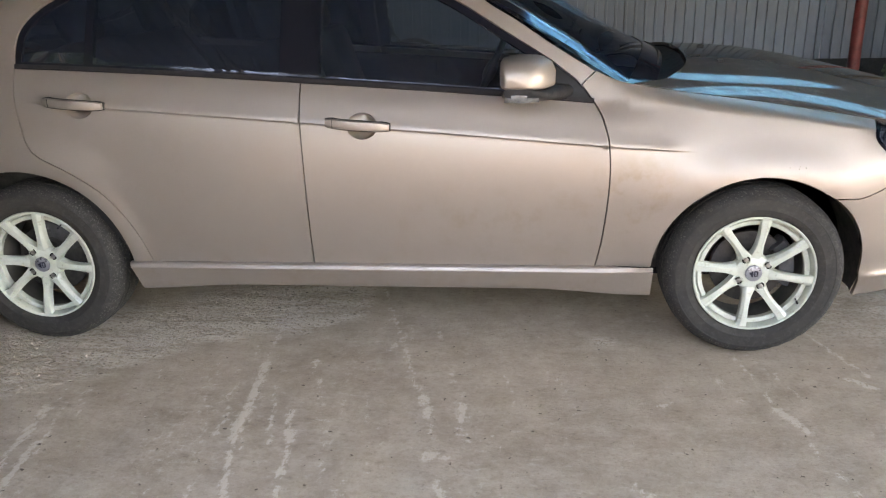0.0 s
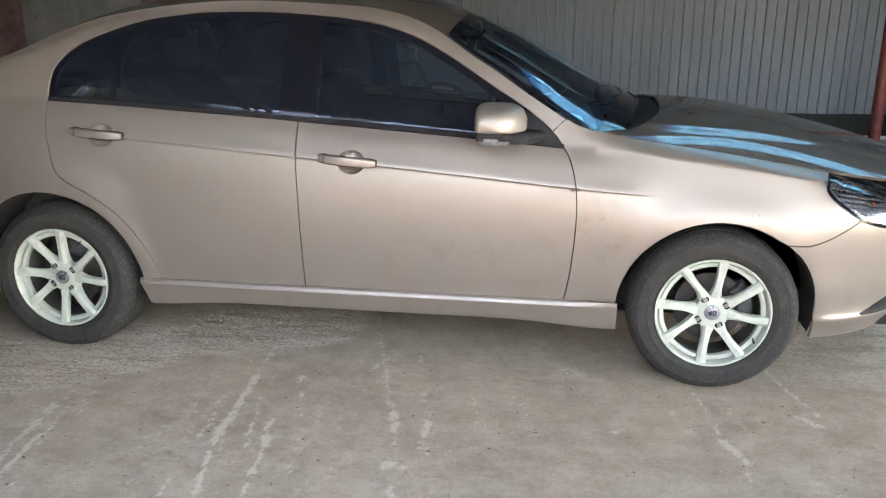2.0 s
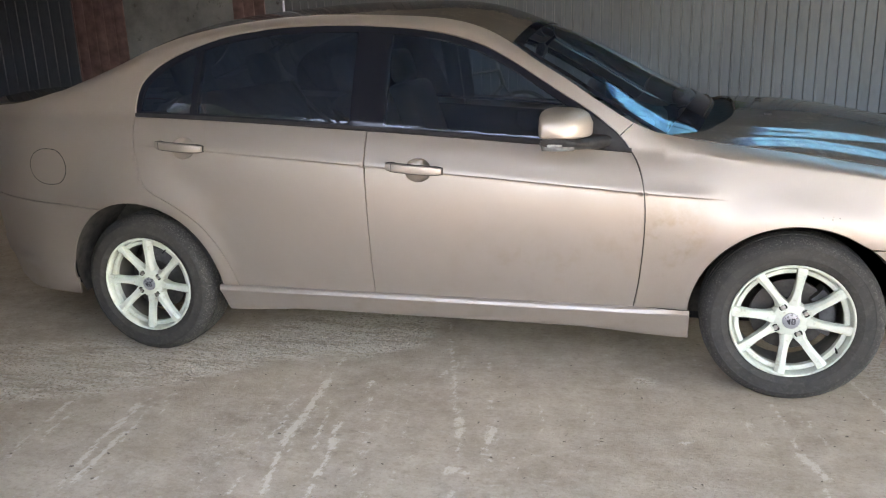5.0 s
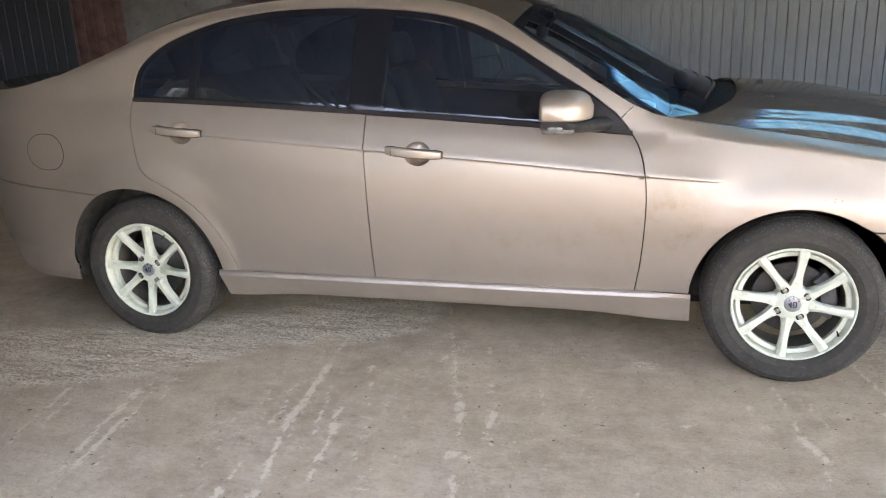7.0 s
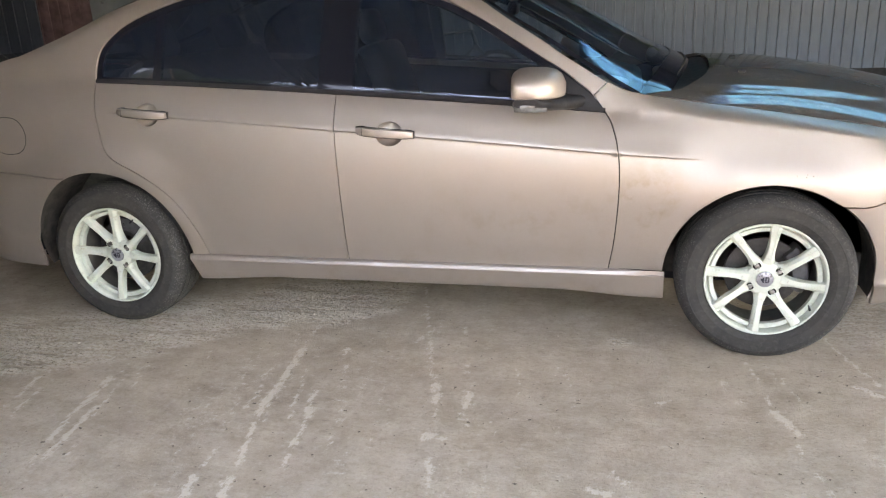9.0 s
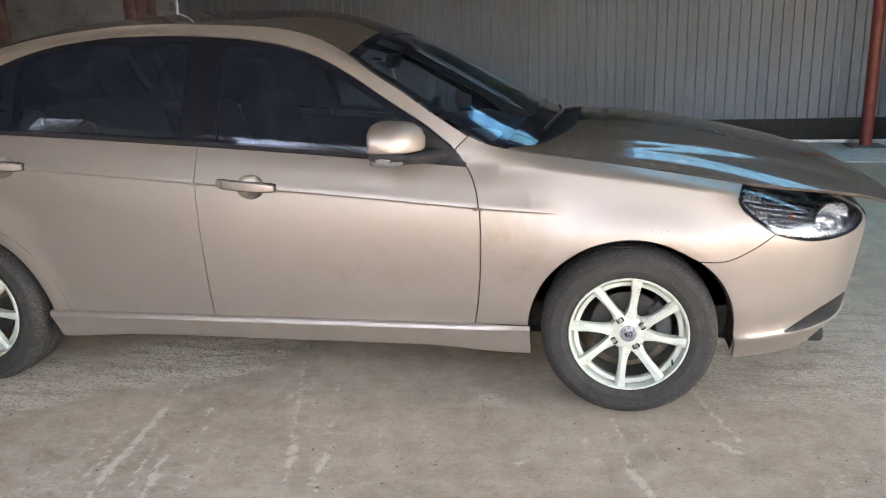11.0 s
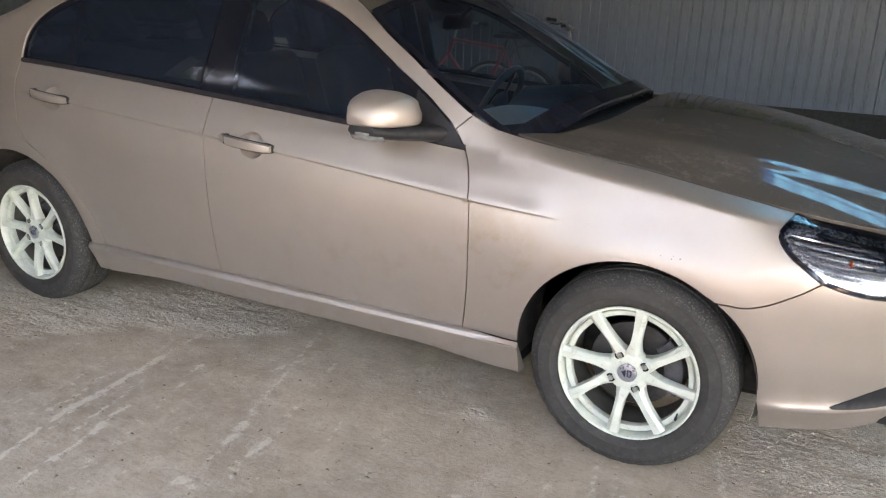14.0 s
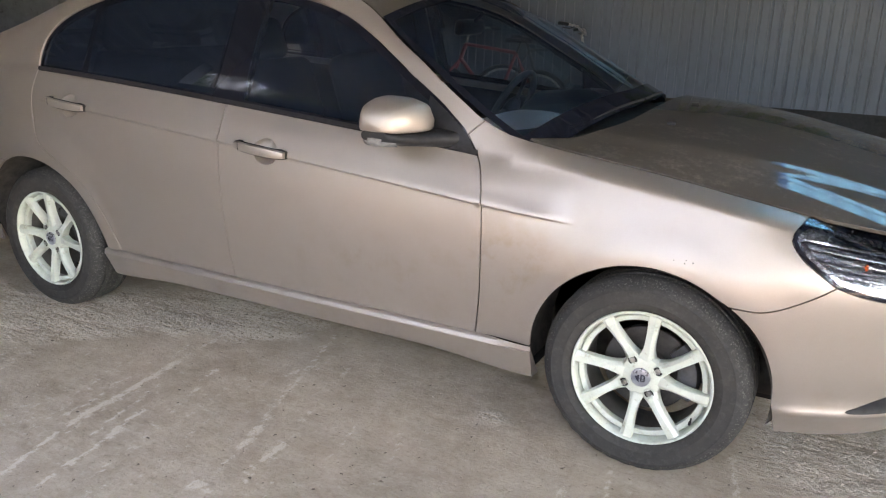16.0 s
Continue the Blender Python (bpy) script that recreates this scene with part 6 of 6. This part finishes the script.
SKY_A, SKY_B = 1.45, 2.75
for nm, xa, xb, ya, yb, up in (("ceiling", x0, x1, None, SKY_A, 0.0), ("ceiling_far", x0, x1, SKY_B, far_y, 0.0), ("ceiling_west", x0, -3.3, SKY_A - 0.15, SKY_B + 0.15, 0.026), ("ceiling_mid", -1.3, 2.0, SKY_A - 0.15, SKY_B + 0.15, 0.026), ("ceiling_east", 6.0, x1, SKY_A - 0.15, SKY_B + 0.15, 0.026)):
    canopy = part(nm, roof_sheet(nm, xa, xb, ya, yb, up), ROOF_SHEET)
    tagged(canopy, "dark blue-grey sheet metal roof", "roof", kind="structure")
rooflight = part("rooflight", roof_sheet("rooflight", 1.85, 6.15, SKY_A - 0.12, SKY_B + 0.12), BLUE_SHEET)
rooflight.location = (0, 0, -0.028)
tagged(rooflight, "translucent blue plastic roof light sheet", "roof light", kind="structure")
# unseen pale sheet, added as fill for the west part of the wall
pale = part("wall_fill_west", roof_sheet("wall_fill_west", -3.45, -1.15, SKY_A - 0.12, SKY_B + 0.12), PALE_FILL_SHEET)
pale.location = (0, 0, -0.028)
tagged(pale, "pale translucent roof sheet, added to brighten the wall's west part", "roof light", kind="structure")
# purlins at the edges of the roof lights
for y in (SKY_A + 0.02, SKY_B - 0.02):
    bm = bmesh.new()
    box(bm, x0, x1, y - 0.035, y + 0.035, roof_height(y) - 0.115, roof_height(y) - 0.042, 0.004)
    ob = part("purlin", bm_mesh("purlin", bm), TRUSS_STEEL)
    tagged(ob, "dark steel purlin under the roof sheets", "purlin", "purlins")


def truss(x):
    t = thing("roof_truss", "dark painted steel lattice truss under the canopy", "truss", "trusses", pose(x, 0, 0))
    z, lo = (lambda y: roof_height(y) - 0.12), near_edge(x)
    for nm, dz in (("top_chord", 0.0), ("bottom_chord", -0.35)):
        bm = bmesh.new()
        tube(bm, [(0, lo, z(lo) + dz), (0, far_y, z(far_y) + dz)], 0.03, 8)
        part(nm, bm_mesh(nm, bm), TRUSS_STEEL, t)
    ys = np.linspace(lo, far_y, 13)
    for i, (a, b) in enumerate(zip(ys, ys[1:])):
        bm = bmesh.new()
        s, e = (0.0, -0.35) if i % 2 else (-0.35, 0.0)
        tube(bm, [(0, a, z(a) + s), (0, b, z(b) + e)], 0.018, 6)
        part("brace", bm_mesh("brace", bm), TRUSS_STEEL, t)


for x in (-7.5, -4.5, -1.5, 1.5, 4.4, 7.4):
    truss(x)

# lattice girder along the shed, under the roof lights
girder = thing("lattice_girder", "dark painted steel lattice girder under the roof lights", "girder")
GIRDER_Y = 2.05
gz = roof_height(GIRDER_Y) - 0.20
for nm, dz in (("top_chord", 0.0), ("bottom_chord", -0.42)):
    bm = bmesh.new()
    tube(bm, [(x0, GIRDER_Y, gz + dz), (x1, GIRDER_Y, gz + dz)], 0.020, 8)
    part(nm, bm_mesh(nm, bm), TRUSS_STEEL, girder)
for k in range(24):
    bm = bmesh.new()
    xa = x0 + 0.2 + 0.76 * k
    up, low = (xa, GIRDER_Y, gz), (xa + 0.76, GIRDER_Y, gz - 0.42)
    if k % 2:
        up, low = (xa, GIRDER_Y, gz - 0.42), (xa + 0.76, GIRDER_Y, gz)
    tube(bm, [up, low], 0.013, 6)
    part("brace", bm_mesh("brace", bm), TRUSS_STEEL, girder)

# plain side walls added to close off side light, cut to the roof's slope
for nm, x in (("wall_blocker_west", -9.6), ("wall_blocker_east", 9.0)):
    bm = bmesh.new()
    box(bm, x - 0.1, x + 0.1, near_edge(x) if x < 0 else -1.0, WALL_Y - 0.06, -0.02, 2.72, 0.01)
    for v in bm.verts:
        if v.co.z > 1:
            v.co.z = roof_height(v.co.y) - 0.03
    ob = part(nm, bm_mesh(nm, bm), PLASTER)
    tagged(ob, "grey stained plaster side wall, added to close off side light", "wall", kind="structure")
# unseen wall added behind the camera to shape reflections in paint and glass
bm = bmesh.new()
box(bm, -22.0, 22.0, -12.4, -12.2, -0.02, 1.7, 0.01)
ob = part("wall_yard_unseen", bm_mesh("wall_yard_unseen", bm), PLASTER)
tagged(ob, "unseen grey plastered wall, added across the yard for reflections", "wall", kind="structure")


# unseen wall added to keep daylight off the car's rear
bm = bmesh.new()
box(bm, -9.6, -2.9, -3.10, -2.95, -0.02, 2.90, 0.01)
ob = part("wall_blocker_south_west", bm_mesh("wall_blocker_south_west", bm), PLASTER)
tagged(ob, "unseen grey stained plaster wall, added to darken the car's rear", "wall", kind="structure")



# lower unseen piece, leaves a strip of sky open above it
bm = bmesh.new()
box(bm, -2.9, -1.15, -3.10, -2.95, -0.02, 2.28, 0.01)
ob = part("wall_blocker_south_low", bm_mesh("wall_blocker_south_low", bm), PLASTER)
tagged(ob, "unseen low grey stained plaster wall, added to limit the sky light", "wall", kind="structure")


# ---- bicycles by the wall ----
def bicycle(at, paint, label):
    t = thing("bicycle", label, "bicycle", "bicycles", at)
    R, wb = 0.32, 1.02
    for nm, x in (("front_wheel", wb), ("rear_wheel", 0.0)):
        bm = bmesh.new()
        ring = [(x + R * math.cos(a), 0, R + R * math.sin(a)) for a in np.linspace(0, math.tau, 41)]
        tube(bm, ring, 0.021, 8, cap=False)
        w = part(nm, bm_mesh(nm, bm, 60), TYRE, t)
        bm = bmesh.new()
        tube(bm, [(x + (R - 0.03) * math.cos(a), 0, R + (R - 0.03) * math.sin(a)) for a in np.linspace(0, math.tau, 41)], 0.011, 6, cap=False)
        tube(bm, [(x, -0.05, R), (x, 0.05, R)], 0.02, 10)
        for k in range(20):
            a = k * math.tau / 20
            tube(bm, [(x, 0.025 * (-1) ** k, R), (x + (R - 0.03) * math.cos(a), 0, R + (R - 0.03) * math.sin(a))], 0.0016, 4, cap=False)
        part("spokes", bm_mesh(nm, bm, 60), STEEL, w)
    head, top_head, bb, seat_top = (wb - 0.20, 0, 0.72), (wb - 0.245, 0, 0.86), (0.42, 0, 0.29), (0.24, 0, 0.80)
    bm = bmesh.new()
    for a, b, r in ((bb, head, 0.020), (seat_top, top_head, 0.017), (bb, seat_top, 0.016), (head, top_head, 0.021)):
        tube(bm, [a, b], r, 10)
    for s in (-0.05, 0.05):
        tube(bm, [bb, (0.0, s, R)], 0.010, 8)
        tube(bm, [seat_top, (0.0, s, R)], 0.008, 8)
        tube(bm, [head, (wb - 0.12, s, 0.60), (wb, s, R)], [0.013, 0.013, 0.009], 8)
    part("frame", bm_mesh("frame", bm, 60), paint, t)
    bm = bmesh.new()
    tube(bm, [(0.24, 0, 0.78), (0.21, 0, 0.90)], 0.012, 8)
    box(bm, 0.06, 0.36, -0.03, 0.03, 0.89, 0.935, 0.02, 3)
    box(bm, 0.06, 0.18, -0.075, 0.075, 0.89, 0.945, 0.022, 3)
    part("saddle", bm_mesh("saddle", bm, 60), BLACK_PLASTIC, t)
    bm = bmesh.new()
    tube(bm, [top_head, (wb - 0.27, 0, 0.97)], 0.013, 8)
    tube(bm, [(wb - 0.36, -0.30, 1.04), (wb - 0.28, -0.18, 1.03), (wb - 0.24, -0.05, 0.975), (wb - 0.24, 0.05, 0.975), (wb - 0.28, 0.18, 1.03), (wb - 0.36, 0.30, 1.04)], 0.0115, 8)
    bar = part("handlebar", bm_mesh("handlebar", bm, 60), STEEL, t)
    for s in (-1, 1):
        bm = bmesh.new()
        tube(bm, [(wb - 0.42, s * 0.375, 1.042), (wb - 0.355, s * 0.29, 1.04)], 0.017, 10)
        tube(bm, [(wb - 0.30, s * 0.26, 1.02), (wb - 0.33, s * 0.33, 1.00), (wb - 0.38, s * 0.38, 1.005)], 0.006, 6)
        part("grip", bm_mesh("grip", bm, 60), BLACK_PLASTIC, bar)
    bm = bmesh.new()
    lathe(bm, [(0.09, -0.004), (0.09, 0.004), (0.07, 0.004), (0.07, -0.004)], 28, closed=True)
    bm.transform(Matrix.Translation((0.42, -0.045, 0.29)))
    tube(bm, [(0.42, -0.055, 0.29), (0.50, -0.06, 0.44)], 0.009, 6)
    tube(bm, [(0.42, 0.055, 0.29), (0.34, 0.06, 0.14)], 0.009, 6)
    crank = part("crank", bm_mesh("crank", bm, 40), STEEL, t)
    for x, y, z in ((0.50, -0.11, 0.445), (0.34, 0.11, 0.135)):
        bm = bmesh.new()
        box(bm, x - 0.045, x + 0.045, y - 0.04, y + 0.04, z - 0.012, z + 0.012, 0.005)
        part("pedal", bm_mesh("pedal", bm), BLACK_PLASTIC, crank)
    return t


bicycle(pose(-1.20, 4.60, 0.017, 6, 0, 180) @ Matrix.Scale(1.1, 4), BIKE_RED, "red bicycle with black tyres standing before the sheet wall")
bicycle(pose(-1.78, 5.07, 0.017, -6, 0, 8) @ Matrix.Scale(1.1, 4), CABIN_GREY, "dark grey bicycle with black grips before the sheet wall")


# ---- greenery ----
def leaf_cloud(name, centres, count, size, seed, squash=0.75):
    """Many small folded leaves scattered through soft clumps."""
    rng = np.random.RandomState(seed)
    c = np.array([k[:3] for k in centres])
    r = np.array([k[3] for k in centres])
    which = rng.choice(len(c), count, p=r**2 / np.sum(r**2))
    d = rng.normal(size=(count, 3))
    d /= np.linalg.norm(d, axis=1)[:, None]
    p = c[which] + d * (r[which] * rng.rand(count) ** 0.45)[:, None] * (1, 1, squash)
    u = rng.normal(size=(count, 3))
    u /= np.linalg.norm(u, axis=1)[:, None]
    w = np.cross(u, rng.normal(size=(count, 3)))
    w /= np.linalg.norm(w, axis=1)[:, None]
    n = np.cross(u, w)
    L = size * (0.6 + 0.8 * rng.rand(count))[:, None]
    co = np.stack([p - u * L, p + w * L * 0.42 + n * L * 0.15, p + u * L, p - w * L * 0.42 + n * L * 0.15], 1).reshape(-1, 3)
    k = np.arange(count)[:, None] * 4
    faces = np.concatenate([k + (0, 1, 2), k + (0, 2, 3)])
    me = bpy.data.meshes.new(name)
    me.from_pydata(co.tolist(), [], faces.tolist())
    me.update()
    return me


def tree(x, y, height, spread, seed, leaves=5200, leaf=0.11, bushy=False):
    rng = np.random.RandomState(seed)
    t = thing("tree", "unseen broadleaf tree with a loose green crown, added to screen the sky", "tree", "trees", pose(x, y, 0))
    bm = bmesh.new()
    lean = rng.normal(size=2) * 0.15
    fork = height * (0.12 if bushy else 0.38)
    tube(bm, [(0, 0, -0.1), (lean[0] * 0.4, lean[1] * 0.4, fork * 0.5), (lean[0], lean[1], fork), (lean[0] * 1.5, lean[1] * 1.5, height * 0.8)], [0.20, 0.16, 0.13, 0.04], 10)
    clumps = []
    for k in range(17 if bushy else 11):
        a = k * 2.4 + rng.rand()
        rr = spread * (0.35 + 0.65 * rng.rand())
        zz = fork + (height - fork) * (0.12 + 0.85 * rng.rand()) * (1 - 0.25 * (rr / spread) ** 2)
        tip = (rr * math.cos(a), rr * math.sin(a), zz)
        z0 = fork * (0.75 + 0.4 * rng.rand())
        tube(bm, [(lean[0], lean[1], z0), (tip[0] * 0.5, tip[1] * 0.5, (z0 + zz) / 2 + 0.15), tip], [0.07, 0.045, 0.012], 6)
        clumps.append((*tip, spread * (0.26 + 0.22 * rng.rand())))
    part("trunk", bm_mesh("trunk", bm, 60), BARK, t)
    part("crown", leaf_cloud("crown", clumps, leaves, leaf, seed + 5), TREE_LEAF, t)


# unseen trees, placed and thickened to screen sky light and break up reflections
for k, (x, y, h, sp, leaves) in enumerate(((-4.6, -8.3, 9.0, 1.75, 50000), (-6.8, -8.2, 9.6, 2.5, 84000), (-9.4, -10.4, 11.0, 3.0, 90000), (-8.2, -5.4, 7.4, 2.0, 22000), (-11.0, -6.2, 7.2, 2.2, 15000), (-3.0, -11.6, 7.0, 2.2, 15000), (-12.5, -9.2, 8.2, 3.0, 11500), (1.2, -16.0, 5.4, 2.4, 9000), (3.9, -15.2, 10.8, 3.3, 24000), (9.2, -16.5, 9.5, 3.4, 18000))):
    tree(x, y, h, sp, 100 + k, leaves, 0.068 if leaves < 25000 else 0.034, y > -12)

def timber_post(x, y, h):
    """A weathered round post with moss about its foot."""
    t = thing("timber_post", "weathered brown timber post with a mossy foot", "post", "", pose(x, y, 0))
    bm = bmesh.new()
    tube(bm, [(0, 0, -0.02), (0.004, 0.0, 0.5), (0.0, 0.003, 1.6), (0.002, 0, h)], [0.098, 0.090, 0.086, 0.082], 16)
    part("post", bm_mesh("post", bm, 50), BARK, t)
    clumps = [(0.13 * math.cos(a) - 0.04, 0.13 * math.sin(a), 0.06 + 0.16 * (k % 3) / 2, 0.075) for k, a in enumerate(np.linspace(0, math.tau, 14))]
    part("moss", leaf_cloud("moss", clumps, 900, 0.022, 31), LEAF, t)


timber_post(4.98, 6.3, 4.6)

vine = thing("vine", "green climbing vine hanging down the face of the sheet wall", "vine")
vine.matrix_basis = pose(0, WALL_Y, 0)
rngv = np.random.RandomState(9)
shoots = []
bm = bmesh.new()
tube(bm, [(-0.6 + 0.25 * i, 0.02 + 0.03 * math.sin(i), WALL_TOP + 0.05 + 0.03 * math.cos(i * 1.7)) for i in range(13)], 0.012, 6)
for k in range(26):
    x = -0.15 + 2.05 * rngv.rand()
    drop = 2.95 + 0.33 * rngv.rand()
    tube(bm, [(x, -0.02, WALL_TOP + 0.04), (x + 0.03, -0.09, WALL_TOP - 0.05), (x + 0.05, -0.10, WALL_TOP - drop)], [0.005, 0.004, 0.002], 5)
    for f in np.linspace(0.55, 1, 18):
        shoots.append((x + 0.05 * f, -0.09, WALL_TOP + 0.02 - drop * f, 0.055))
    shoots.append((x, 0.0, WALL_TOP + 0.10, 0.12))
part("stems", bm_mesh("stems", bm, 60), BARK, vine)
part("leaves", leaf_cloud("leaves", shoots, 5200, 0.045, 4), LEAF, vine)

# ---- loose grit on the ground ----
def grit_mesh():
    rng = np.random.RandomState(17)
    n = 26000
    x, y = rng.uniform(-2.7, 2.7, n), rng.uniform(-2.3, 0.3, n)
    sc, gr = ground_masks(x, y)
    keep = rng.rand(n) < np.clip(gr - 0.10, 0.012, 1) * 0.50
    x, y, gr = x[keep], y[keep], gr[keep]
    n = len(x)
    size = 0.0018 + 0.0042 * rng.rand(n) ** 3 + 0.003 * gr * rng.rand(n)
    base = np.array([(1, 0, 0), (0, 1, 0), (-1, 0, 0), (0, -1, 0), (0, 0, 1), (0, 0, -0.6)], float)
    tri = np.array([(0, 1, 4), (1, 2, 4), (2, 3, 4), (3, 0, 4), (1, 0, 5), (2, 1, 5), (3, 2, 5), (0, 3, 5)])
    ang = rng.rand(n) * math.tau
    b = base[None] * (1 + 0.7 * (rng.rand(n, 6, 1) - 0.5)) * size[:, None, None] * (1, 1, 0.7)
    c, s = np.cos(ang)[:, None], np.sin(ang)[:, None]
    bx, by = b[:, :, 0] * c - b[:, :, 1] * s, b[:, :, 0] * s + b[:, :, 1] * c
    z0 = 0.010 * (fractal(x * 1.3, y * 1.3, 71) - 0.5) + 0.006 * (fractal(x * 6, y * 6, 73) - 0.5)
    co = np.stack([x[:, None] + bx, y[:, None] + by, z0[:, None] + b[:, :, 2] + size[:, None] * 0.25], -1).reshape(-1, 3)
    f = (np.arange(n)[:, None, None] * 6 + tri[None]).reshape(-1, 3)
    me = bpy.data.meshes.new("grit")
    me.from_pydata(co.tolist(), [], f.tolist())
    me.update()
    return me


grit = part("grit", grit_mesh(), PEBBLE)
tagged(grit, "loose grey-brown grit scattered on the concrete", "grit", kind="stuff")
